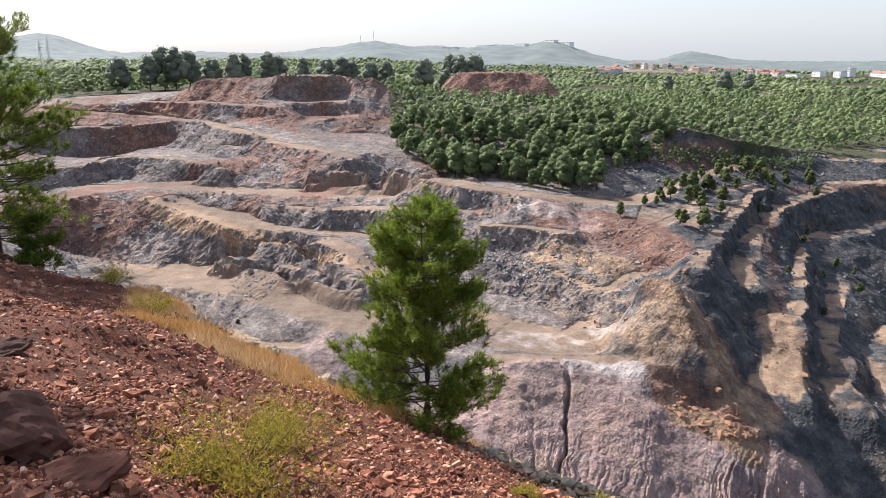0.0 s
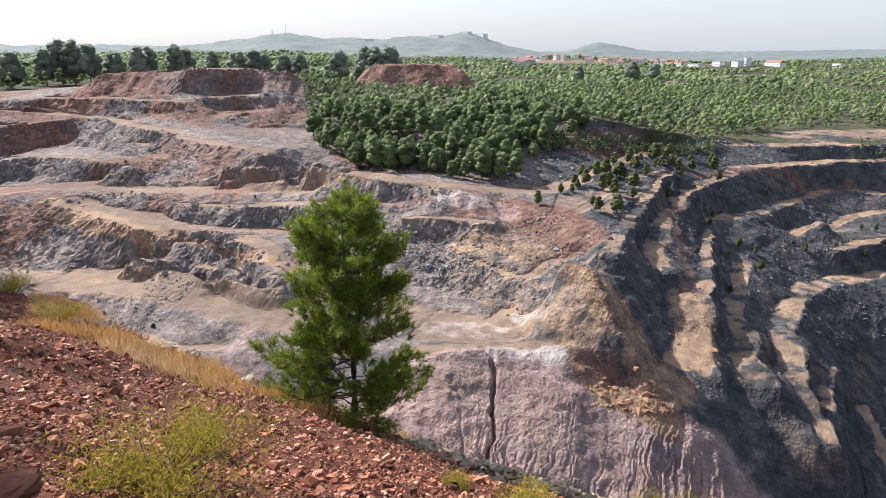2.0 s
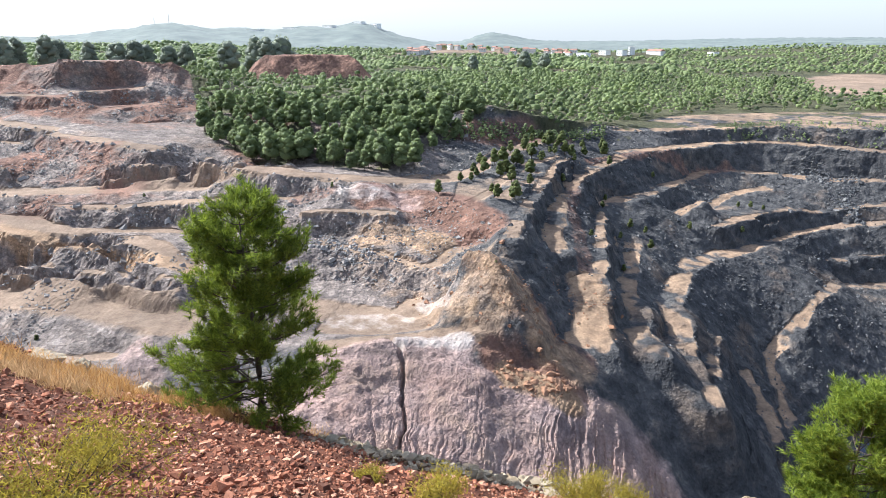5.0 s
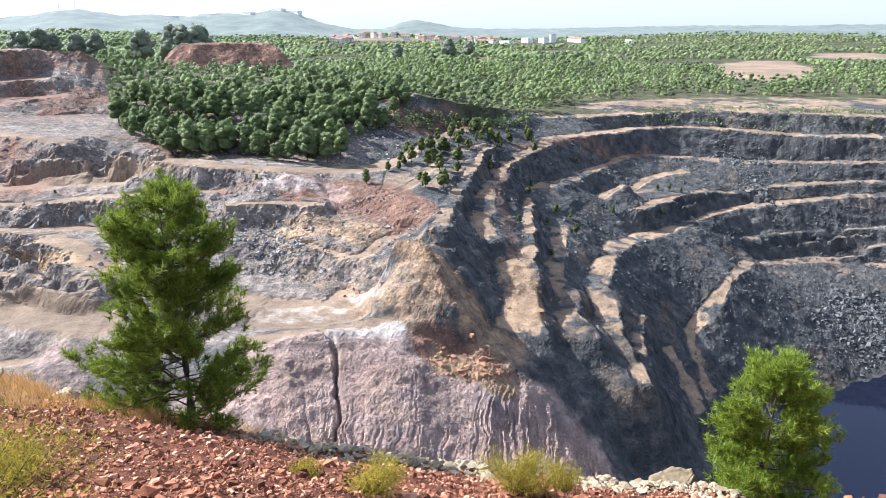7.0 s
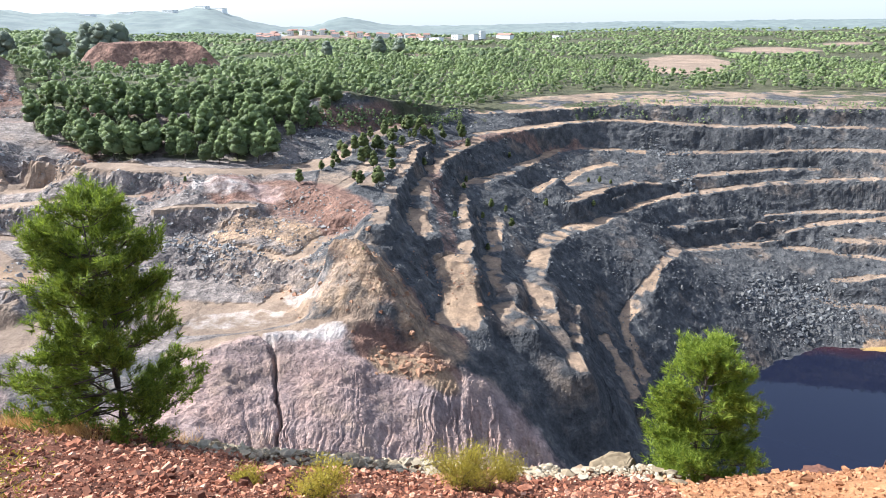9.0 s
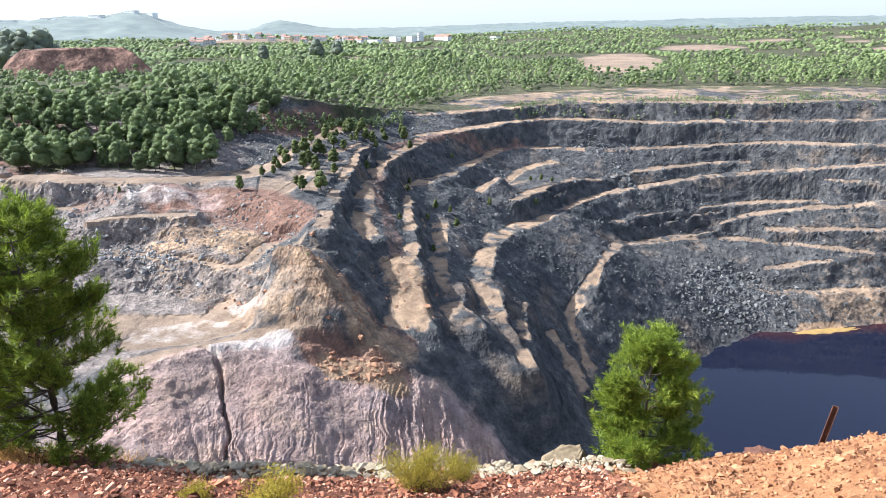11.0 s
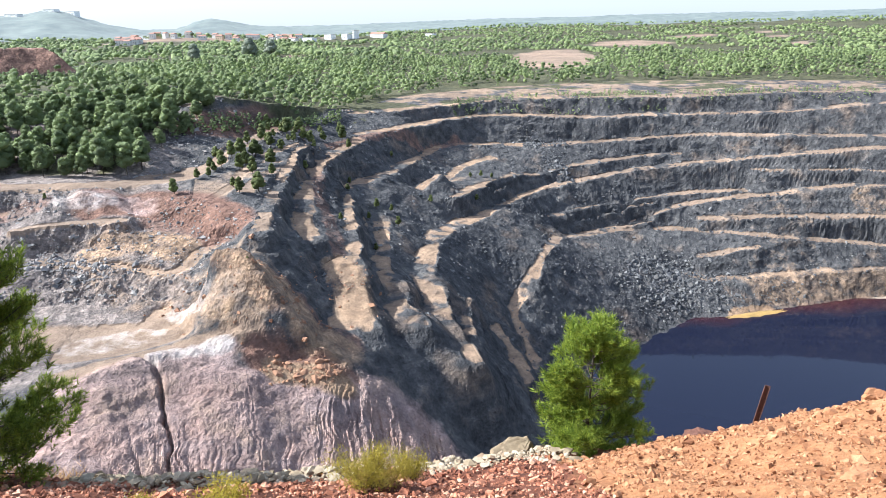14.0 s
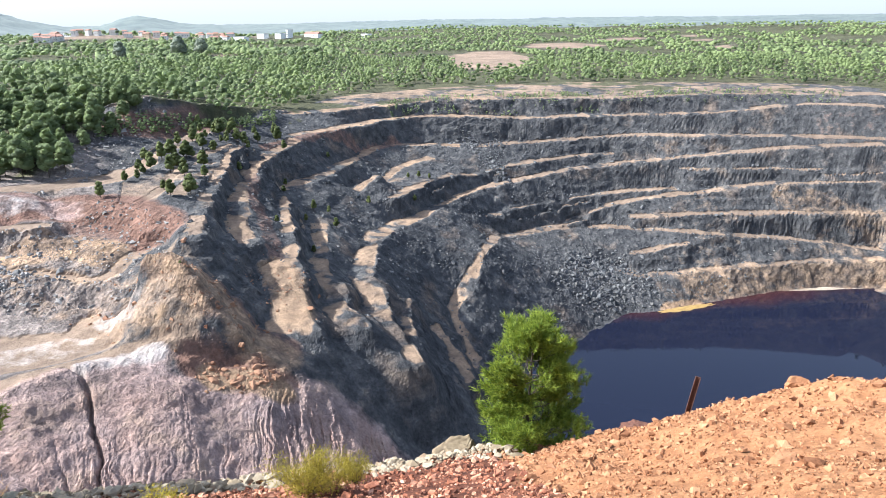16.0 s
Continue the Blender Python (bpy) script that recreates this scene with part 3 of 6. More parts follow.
purple = np.maximum(purple, 0.5 * near_line([(-50, 222), (-41, 222), (-34, 219)], 8))
ochre = np.maximum(ochre, 1 * near_line([(199, 237), (213, 236)], 7))
ochre = np.maximum(ochre, 0.6 * near_line([(-44, 199), (-31, 200), (-23, 194)], 9))
ochre = np.maximum(ochre, 0.55 * near_line([(-11, 172), (-5, 160), (-7, 158), (-11, 157)], 8))
dust = np.maximum(dust, 0.8 * near_line([(-52, 164), (-36, 161), (-21, 160)], 9))
red = np.maximum(red, 0.45 * near_line([(-10, 163), (-3, 156), (2, 152)], 5))
pale = np.maximum(pale, 0.5 * near_line([(-22, 167), (-14, 160), (-8, 156)], 5))
red = np.maximum(red, 0.5 * near_line([(-71, 221), (-62, 222)], 7))
ochre = np.maximum(ochre, 0.55 * near_line([(-4, 166), (2, 158), (8, 152), (14, 148)], 9))
red = np.maximum(red, 0.5 * near_line([(2, 165), (9, 158), (16, 152)], 7))
ochre = np.maximum(ochre, 0.6 * near_line([(20, 189), (22, 177), (21, 165)], 8))
red = np.maximum(red, 0.5 * near_line([(22, 261), (20, 235), (21, 213), (21, 195)], 4))
ochre = ochre * np.where(heading < -22, dust, 1)
mound_red = np.clip(HEAP * 6, 0, 1) * 0.8
red = np.maximum(red, mound_red)
red = np.maximum(red, 0.8 * rubble * np.clip((R_CAM - 235) / 30, 0, 1) * np.clip((-14 - heading) / 6, 0, 1) * np.clip(0.55 + 0.9 * rough(GX, GY, 137, 34.0, 4, 0.6), 0, 1))
scrub = scrub * (1 - mound_red)
ochre = np.maximum(ochre, 0.5 * dust * ((heading > 2) & (heading < 24)))
dust = np.maximum(dust, 0.9 * near_line([(-216, 203), (-206, 214), (-172, 215), (-150, 221), (-130, 228), (-108, 232), (-86, 233)], 7))
ochre = np.maximum(ochre, 0.9 * near_line([(-193, 197), (-178, 191), (-151, 188), (-127, 186), (-104, 181), (-91, 178)], 5))
dust = np.maximum(dust, 0.9 * near_line([(-192, 165), (-167, 164), (-145, 165), (-123, 164), (-98, 157), (-84, 152)], 10))
ochre = np.maximum(ochre, 0.5 * near_line([(-182, 168), (-171, 169), (-151, 167)], 4))
pale = np.maximum(pale, 0.25 * near_line([(-122, 144), (-107, 145), (-96, 149)], 5))
red = np.maximum(red, 0.4 * near_line([(-169, 290), (-157, 307), (-142, 320), (-123, 318), (-97, 297), (-76, 270)], 20))
ochre = np.maximum(ochre, 0.38 * near_line([(-36, 193), (-24, 178), (-14, 176), (-6, 163), (-13, 159)], 20))
red = np.maximum(red, 0.6 * near_line([(-22, 289), (-11, 292), (1, 300), (17, 320)], 13))
scrub = np.maximum(scrub, 0.2 * near_line([(-22, 295), (-12, 300), (1, 308), (17, 325), (37, 343)], 12))
# fallen rock, joints and runnels: the faces are pushed in and out along their fall
near = pit * np.clip((R_CAM - 60) / 40, 0, 1)
blur = GZ
for _ in range(6):
    e = np.pad(blur, 1, "edge")
    blur = (e[:-2, 1:-1] + e[2:, 1:-1] + e[1:-1, :-2] + e[1:-1, 2:]) * 0.25
# the rock breaks along its beds: narrow ledges up the faces
bed = GZ / 4.2 + 0.9 * rough(GX, GY, 91, 45.0, 3)
step_ = np.floor(bed) + np.clip((bed - np.floor(bed) - 0.42) / 0.5, 0, 1)
GZ = GZ + np.where(R_CAM > 300, 0.5, 0.8) * near * steep * (1 - purple) * (step_ - bed) * 4.2 * np.clip(0.5 + rough(GX, GY, 93, 30.0, 2), 0, 1)
by, bx = np.gradient(blur, STEP)
fall = np.hypot(bx, by) + 1e-6
push = sum(a * lattice3(GX, GY, GZ * 0.8, 21 + k, c) for k, (a, c) in enumerate(((0.6, 11.0), (0.7, 5.0), (0.5, 2.6))))
push = push * near * np.clip((SLOPE - 0.2) / 0.5, 0, 1) * (1 - 0.45 * rubble)
SMOOTH_Z = GZ
grit = np.random.default_rng(4)
loose = near * (0.12 + 0.88 * steep) * (1 - 0.6 * purple) * (0.5 + 0.5 * rubble) * np.where((R_CAM > 300) & (heading > 0), 0.5, 1)
JX, JY = (0.3 * loose * grit.uniform(-1, 1, GX.shape) for _ in range(2))
GZ = GZ + near * rubble * np.clip((SLOPE - 0.08) / 0.15, 0, 1) * (1 - dust) * (1.1 * rough(GX, GY, 121, 17.0, 4, 0.6) + 0.8 * rough(0.7 * GX + 0.2 * GY, 0.2 * GY, 123, 3.0, 2))
GZ = GZ + near * (0.4 * steep * rough(GX, GY, 27, 6.0, 3) + np.where(heading > -2, 0.28, 0.07) * rough(GX, GY, 31, 5.0, 4, 0.6)) + loose * 0.24 * grit.uniform(-1, 1, GX.shape)
runnel = np.abs(rough(heading * 3.0, R_CAM * 0.04, 41, 1.9, 3, 0.6))
flute = np.clip(0.45 - runnel, 0, 0.45) / 0.45
GZ = GZ - purple * np.clip((SLOPE - 0.3) * 1.6, 0, 1) * flute * 1.1
under = (GX > -114) & (GX < 58) & (GY > 108) & (GY < 174)
GZ = GZ - 2.2 * under

# the sheet's lines go on past the core in growing steps
out = STEP * np.cumsum(1.17 ** np.arange(1, 44))
pick_x = np.unique(np.concatenate([np.arange(0, NX, 2), np.where(gx > -330)[0], [NX - 1]]))
pick_y = np.unique(np.concatenate([np.arange(0, NY, 4), np.where((gy > 138) & (gy < 400))[0], np.where(gy >= 400)[0][::2], [NY - 1]]))
core = np.ix_(pick_y, pick_x)   # full detail on the quarry, less where hill and woods hide the ground
fx = np.concatenate([X0 - out[::-1], gx[pick_x], X1 + out])
fy = np.concatenate([Y0 - out[::-1], gy[pick_y], Y1 + out])
fx, fy = fx[np.abs(fx) < 4600], fy[np.abs(fy) < 4600]
FX, FY = np.meshgrid(fx, fy)
FZ = far_height(FX, FY)
FZ = np.where(FY < 100, np.minimum(FZ, 112), FZ)
FZ = FZ - 25 * np.clip((np.hypot(FX, FY) - 1790) / 150, 0, 1)
ci, cj = np.searchsorted(fx, gx[0] - 0.01), np.searchsorted(fy, gy[0] - 0.01)
inner = (slice(cj, cj + len(pick_y)), slice(ci, ci + len(pick_x)))
FZ[inner] = GZ[core]
FX[inner] -= (push * bx / fall - JX)[core]
FY[inner] -= (push * by / fall - JY)[core]


def spread(a, fill):
    b = np.full(FX.shape, float(fill))
    b[inner] = a[core]
    return b


def sheet(name, px, py, pz, mat, smooth=True):
    ny, nx = px.shape
    idx = np.arange(nx * ny).reshape(ny, nx)
    quads = np.stack([idx[:-1, :-1], idx[:-1, 1:], idx[1:, 1:], idx[1:, :-1]], -1).reshape(-1, 4)
    me = bpy.data.meshes.new(name)
    me.vertices.add(nx * ny)
    me.vertices.foreach_set("co", np.stack([px, py, pz], -1).astype(np.float32).ravel())
    me.loops.add(quads.size)
    me.loops.foreach_set("vertex_index", quads.astype(np.int32).ravel())
    me.polygons.add(len(quads))
    me.polygons.foreach_set("loop_start", np.arange(0, quads.size, 4, dtype=np.int32))
    me.update()
    me.validate()
    me.polygons.foreach_set("use_smooth", np.full(len(me.polygons), smooth, dtype=bool))
    me.materials.append(mat)
    return new(name, me)


def weights(ob, name, *channels):
    att = ob.data.color_attributes.new(name, "FLOAT_COLOR", "POINT")
    a = np.ones((len(ob.data.vertices), 4), dtype=np.float32)
    for k, c in enumerate(channels):
        a[:, k] = c.ravel()
    att.data.foreach_set("color", a.ravel())


# heading, distance, half width in degrees, half depth: fields and bare ground among the woods
CLEARINGS = [(37.4, 1500, 1.0, 70), (38.8, 1320, 1.0, 70), (40.3, 1150, 1.0, 70), (41.8, 1010, 1.0, 60), (24.3, 780, 3.6, 170), (30.0, 1050, 3.2, 90), (34.5, 1220, 2.2, 60), (-4.0, 1440, 6.5, 75), (7.5, 1390, 4.0, 60), (3.5, 930, 1.6, 30), (-30.0, 900, 3.0, 60)]
far_az, far_r = np.degrees(np.arctan2(FX, FY)), np.hypot(FX, FY)
far_dust = spread(dust, 0)
far_scrub = spread(scrub, 1)
for ca, cr, cw, cd in CLEARINGS:
    w = np.clip(2.2 * (1 - ((far_az - ca) / cw) ** 2 - ((far_r - cr) / cd) ** 2 + 0.35 * rough(FX, FY, 71, 60.0, 3)), 0, 1)
    far_dust, far_scrub = np.maximum(far_dust, w), far_scrub * (1 - w)
ground = sheet("ground", FX, FY, FZ, EARTH, False)
weights(ground, "ores", far_dust, spread(red, 0), spread(purple, 0))
weights(ground, "cover", spread(pale, 0), spread(ochre, 0), far_scrub)
weights(ground, "kinds", spread(rubble, 0), 0 * FX, 0 * FX)
tagged(ground, "terraced open-pit mine in grey, red and ochre rock amid woods", "ground", kind="structure")


def finer(a, x0, x1, y0, y1, k):
    """A part of a core grid, drawn k times finer."""
    i0, i1, j0, j1 = (int(round(q / STEP)) for q in (x0 - X0, x1 - X0, y0 - Y0, y1 - Y0))
    a = a[j0:j1 + 1, i0:i1 + 1]
    u, v = np.linspace(0, a.shape[1] - 1, (a.shape[1] - 1) * k + 1), np.linspace(0, a.shape[0] - 1, (a.shape[0] - 1) * k + 1)
    i, j = np.minimum(u.astype(int), a.shape[1] - 2), np.minimum(v.astype(int), a.shape[0] - 2)
    fu, fv = (u - i)[None, :], (v - j)[:, None]
    return (a[j][:, i] * (1 - fu) + a[j][:, i + 1] * fu) * (1 - fv) + (a[j + 1][:, i] * (1 - fu) + a[j + 1][:, i + 1] * fu) * fv


# ---- the purple spur, nearest of the quarry's faces, drawn finer ----
SPUR = (-118.0, 62.0, 104.0, 178.0)
PX, PY, PZ, PP, PS = (finer(a, *SPUR, 3) for a in (GX, GY, SMOOTH_Z, purple, SLOPE))
for _ in range(5):
    e = np.pad(PZ, 1, "edge")
    PZ = (e[:-2, 1:-1] + e[2:, 1:-1] + e[1:-1, :-2] + e[1:-1, 2:]) * 0.25
pa, pr = np.degrees(np.arctan2(PX, PY)), np.hypot(PX, PY)
tilt = np.clip((PS - 0.25) * 1.8, 0, 1)
wander = pa + 0.55 * rough(PX, PY, 43, 9.0, 4, 0.6)
low = np.clip((58 - PZ + 4 * rough(PX, PY, 44, 18.0, 3)) / 9, 0.12, 1)
flutes = np.clip(0.5 - np.abs(rough(wander * 3.0, pr * 0.035, 41, 2.6, 3, 0.5)), 0, 0.5) / 0.5
rills = np.clip(0.4 - np.abs(rough(wander * 3.0, pr * 0.04, 47, 1.25, 2, 0.5)), 0, 0.4) / 0.4
lobes = np.exp(-((pa + 14.6) / 3.3) ** 2) + 1.2 * np.exp(-((pa + 3.8) / 4.4) ** 2)   # two rounded lobes, the cleft between
PZ = PZ + 2.6 * PP * tilt * lobes
PZ = PZ + PP * tilt * 1.5 * rough(pa * 2.0, pr * 0.06, 52, 9.0, 3)
PZ = PZ - PP * tilt * low * np.clip(0.75 + 0.9 * rough(PX, PY, 48, 13.0, 2), 0.1, 1.5) * (0.7 * flutes + 0.6 * rills)
PZ = PZ + PP * (0.8 * rough(PX, PY, 46, 12.0, 5, 0.6))
beds = PZ / 2.6 + 0.7 * rough(PX, PY, 49, 30.0, 3)
PZ = PZ + 0.5 * PP * (1.15 - low) * (np.floor(beds) + np.clip((beds - np.floor(beds) - 0.3) / 0.6, 0, 1) - beds) * 1.6
cleft = np.exp(-((pa + 9.7 - 1.5 * rough(PX, PY, 45, 9.0, 3)) / (0.17 + 0.006 * np.clip(pr - 118, 0, 30))) ** 2) * np.clip((149 - pr) / 3, 0, 1) * np.clip((pr - 112) / 6, 0, 1)
PZ = PZ - 1.8 * cleft
PZ = PZ + (1 - PP) * tilt * (0.5 * rough(PX, PY, 27, 6.0, 4, 0.6)) + (0.02 + 0.06 * (1 - PP) * tilt) * grit.uniform(-1, 1, PX.shape)
rim_ = np.minimum(np.minimum(PX - PX[0, 0], PX[0, -1] - PX), np.minimum(PY - PY[0, 0], PY[-1, 0] - PY))
PZ = PZ + 0.45 - 3.0 * np.clip(1 - rim_ / 2.5, 0, 1)
spur = sheet("spur", PX, PY, PZ, EARTH, False)
weights(spur, "ores", *(finer(a, *SPUR, 3) for a in (dust, red, purple)))
weights(spur, "cover", *(finer(a, *SPUR, 3) for a in (pale, ochre, scrub)))
weights(spur, "kinds", finer(rubble, *SPUR, 3))
tagged(spur, "fluted purple clay spur above the pit lake", "ground", kind="structure")


def height(x, y):
    """The ground's height at a plan point in the core."""
    u, v = (x - X0) / STEP, (y - Y0) / STEP
    i, j = min(max(int(u), 0), NX - 2), min(max(int(v), 0), NY - 2)
    a, b = u - i, v - j
    return float((GZ[j, i] * (1 - a) + GZ[j, i + 1] * a) * (1 - b) + (GZ[j + 1, i] * (1 - a) + GZ[j + 1, i + 1] * a) * b)


def land(x, y):
    if X0 < x < X1 and Y0 < y < Y1:
        return height(x, y)
    return float(far_height(np.array([x]), np.array([y]))[0])


# ---- the pit lake ----
def lake():
    m, nt, bsdf = material("pit_water")
    c = nt.nodes.new("ShaderNodeTexCoord")
    xyz = nt.nodes.new("ShaderNodeSeparateXYZ")
    nt.links.new(c.outputs["Object"], xyz.inputs[0])
    shoal = calc(nt, "ADD", calc(nt, "MULTIPLY", xyz.outputs[1], 1.0), calc(nt, "MULTIPLY", xyz.outputs[0], 0.12))
    shoal = calc(nt, "ADD", shoal, calc(nt, "MULTIPLY", grain(nt, 0.03, 5).outputs["Fac"], 24.0))
    shoal = calc(nt, "DIVIDE", calc(nt, "SUBTRACT", shoal, 266.0), 30.0, True)
    deep = ramp(nt, shoal, (0.0, (0.008, 0.010, 0.022)), (0.6, (0.045, 0.013, 0.012)), (1.0, (0.10, 0.022, 0.014)))
    nt.links.new(deep.outputs["Color"], bsdf.inputs["Base Color"])
    bsdf.inputs["Roughness"].default_value = 0.03
    bsdf.inputs["IOR"].default_value = 1.33
    bsdf.inputs["Specular IOR Level"].default_value = 0.24
    n = grain(nt, 0.5, 4)
    bump(nt, bsdf, n.outputs["Fac"], 0.04, 0.1)
    bm = bmesh.new()
    vs = [bm.verts.new((x, y, 0.35)) for x, y in ((30, 60), (460, 40), (460, 330), (60, 300))]
    bm.faces.new(vs)
    me = bpy.data.meshes.new("water")
    bm.to_mesh(me)
    me.materials.append(m)
    return tagged(new("water", me), "still dark acid lake at the pit's bottom", "water", kind="structure")


lake()


# ---- the red slope underfoot ----
def fore_mat(name="red_scree"):
    m, nt, bsdf = material(name)
    mid, fine, big = grain(nt, 2.2, 8, 0.65), grain(nt, 14, 6, 0.7), grain(nt, 0.35, 4)
    w = nt.nodes.new("ShaderNodeAttribute")
    w.attribute_name = "cover"
    s = nt.nodes.new("ShaderNodeSeparateColor")
    nt.links.new(w.outputs["Color"], s.inputs[0])
    # red soil set extra dark: shade between the stones put into its colour
    col = ramp(nt, mid.outputs["Fac"], (0.3, (0.045, 0.018, 0.012)), (0.7, (0.18, 0.068, 0.04))).outputs["Color"]
    orange = ramp(nt, mid.outputs["Fac"], (0.3, (0.215, 0.095, 0.042)), (0.7, (0.365, 0.18, 0.088))).outputs["Color"]
    dry = ramp(nt, mid.outputs["Fac"], (0.3, (0.16, 0.085, 0.05)), (0.7, (0.38, 0.23, 0.12))).outputs["Color"]
    pale = ramp(nt, mid.outputs["Fac"], (0.3, (0.36, 0.30, 0.22)), (0.7, (0.58, 0.51, 0.40))).outputs["Color"]
    for k, c in enumerate((orange, dry, pale)):
        f = calc(nt, "ADD", s.outputs[k], calc(nt, "MULTIPLY", calc(nt, "SUBTRACT", mid.outputs["Fac"], 0.5), 0.8))
        f = calc(nt, "MULTIPLY", f, calc(nt, "MINIMUM", calc(nt, "MULTIPLY", s.outputs[k], 6.0), 1.0), True)
        col = mixed(nt, f, col, c)
    tone = ramp(nt, fine.outputs["Fac"], (0.3, (0.6, 0.6, 0.6)), (0.7, (1.25, 1.25, 1.25))).outputs["Color"]
    nt.links.new(mixed(nt, 0.8, col, tone, "MULTIPLY"), bsdf.inputs["Base Color"])
    bsdf.inputs["Roughness"].default_value = 0.95
    bsdf.inputs["Specular IOR Level"].default_value = 0.15
    bump(nt, bsdf, calc(nt, "ADD", mid.outputs["Fac"], calc(nt, "MULTIPLY", fine.outputs["Fac"], 0.4)), 0.8, 0.08)
    return m


SCREE = fore_mat()
FS = 0.12
HX0, HX1, HY0, HY1 = -24.0, 17.0, -5.0, 19.0
HNX, HNY = int((HX1 - HX0) / FS) + 1, int((HY1 - HY0) / FS) + 1
FORE = [
    [(-10.6, 7.5, 121.2), (-9.5, 8.1, 120.8), (-8.3, 8.6, 120.3), (-7.0, 9.1, 119.5), (-5.5, 9.5, 119.1), (-4.3, 10.1, 118.4), (-3.0, 10.6, 117.8)],
    [(-19.5, 13.9, 119.5), (-17.1, 13.9, 119.0), (-14.7, 13.5, 119.1), (-13.1, 13.8, 118.5), (-11.1, 14.2, 117.8), (-8.8, 14.0, 117.0), (-7.6, 14.1, 116.6),
     (-4.2, 14.4, 115.8), (-2.6, 14.8, 115.1), (-0.9, 15.0, 114.8), (0.9, 15.0, 114.6), (2.9, 14.2, 114.7), (4.8, 13.7, 114.9), (6.2, 13.4, 114.9)],
    [(6.2, 13.4, 114.9), (7.2, 12.6, 115.2), (7.6, 11.9, 115.9), (8.3, 11.2, 116.5), (8.9, 10.1, 117.3), (9.6, 8.8, 118.4), (10.2, 8.1, 118.9), (10.8, 7.3, 119.2), (12.5, 4.5, 120.0), (13, 0, 121)],
    [(-2.9, 1.9, 123.0), (-3.3, 3.8, 121.7), (-2.1, 5.6, 120.8), (0, 8.0, 118.9), (4.0, 8.1, 118.1), (4.5, 6.0, 119.4), (5.1, 3.2, 121.3)],
    [(-1, 0, 123.4), (1, 0, 123.4)], [(-24, -5, 124.5), (0, -5, 124.2), (17, -5, 122.5)], [(-24, -5, 124.5), (-24, 6, 122.5), (-23, 13, 120.3)],
    [(-24, 16.5, 117.5), (-17, 17, 116.0), (-11, 17.2, 114.8), (-7, 17, 113.5), (0, 18, 111.4), (5, 16.5, 111.7), (9, 14.5, 111.7), (11, 11.5, 113.5), (13, 8, 115.3), (16.5, 0, 117.5)],
    [(-24, 19, 115), (-8, 19, 111.5), (0, 19, 110.5), (10, 18, 108), (17, 12, 109), (17, -5, 116)],
]
fxs, fys = HX0 + FS * np.arange(HNX), HY0 + FS * np.arange(HNY)
HX, HY = np.meshgrid(fxs, fys)
HZ = relax([dense(l, 0.06) for l in FORE], HX0, HY0, FS, HNX, HNY)
for _ in range(12):
    e = np.pad(HZ, 1, "edge")
    HZ = (e[:-2, 1:-1] + e[2:, 1:-1] + e[1:-1, :-2] + e[1:-1, 2:]) * 0.25
HZ = HZ + 0.12 * rough(HX, HY, 51, 1.5, 4, 0.6)
mound = np.clip((HX - np.interp(HY, (0, 3, 6, 9, 12), (1.2, 2.2, 3.4, 4.4, 5.0))) / 0.8 + 0.4 * rough(HX, HY, 61, 1.2, 3), 0, 1)
grassy = np.clip((HY - np.interp(HX, (-24, -10.6, -7, -5, -3), (4, 9.0, 10.4, 11.5, 13.5))) / 1.0, 0, 1) * np.clip((-4.5 - HX) / 2, 0, 1) * np.clip((np.degrees(np.arctan2(HX, HY)) + 47.5) / 2.5 + 0.3 * rough(HX, HY, 63, 1.5, 3), 0, 1) * np.clip(0.5 + 1.3 * rough(HX, HY, 64, 1.7, 4, 0.6), 0, 1)
stony = np.clip((HY - 12.4 - 0.1 * HX) / 0.8, 0, 1) * np.clip((HX + 5) / 2, 0, 1) * np.clip((7 - HX) / 1, 0, 1)
hill = sheet("foreground_slope", HX, HY, HZ, SCREE)
weights(hill, "cover", mound, grassy, stony)
tagged(hill, "loose red scree slope with orange mound and dry grass", "slope", kind="structure")


def fore_height(x, y):
    i, j = min(max(int((x - HX0) / FS + 0.5), 0), HNX - 1), min(max(int((y - HY0) / FS + 0.5), 0), HNY - 1)
    return float(HZ[j, i])


# ---- helpers for things ----
def mesh_of(name, verts, faces, mat, smooth=True):
    me = bpy.data.meshes.new(name)
    me.from_pydata(verts, [], faces)
    me.materials.append(mat)
    me.polygons.foreach_set("use_smooth", np.full(len(me.polygons), smooth, dtype=bool))
    return me


def part(name, me, parent, label=""):
    ob = new(name, me)
    ob.parent = parent
    return tagged(ob, label)


def tube(path, radii, sides=7):
    """Rings of vertices along a path: a tapered limb."""
    verts, faces = [], []
    for k, (p, r) in enumerate(zip(path, radii)):
        a = Vector(path[min(k + 1, len(path) - 1)]) - Vector(path[max(k - 1, 0)])
        q = a.to_track_quat("Z", "Y")
        for s in range(sides):
            t = 2 * math.pi * s / sides
            verts.append(tuple(Vector(p) + q @ Vector((math.cos(t) * r, math.sin(t) * r, 0))))
    for k in range(len(path) - 1):
        for s in range(sides):
            a, b = k * sides + s, k * sides + (s + 1) % sides
            faces.append((a, b, b + sides, a + sides))
    faces.append(tuple(range((len(path) - 1) * sides, len(path) * sides)))
    return verts, faces


def joined(pieces):
    verts, faces = [], []
    for v, f in pieces:
        base = len(verts)
        verts += v
        faces += [tuple(i + base for i in q) for q in f]
    return verts, faces


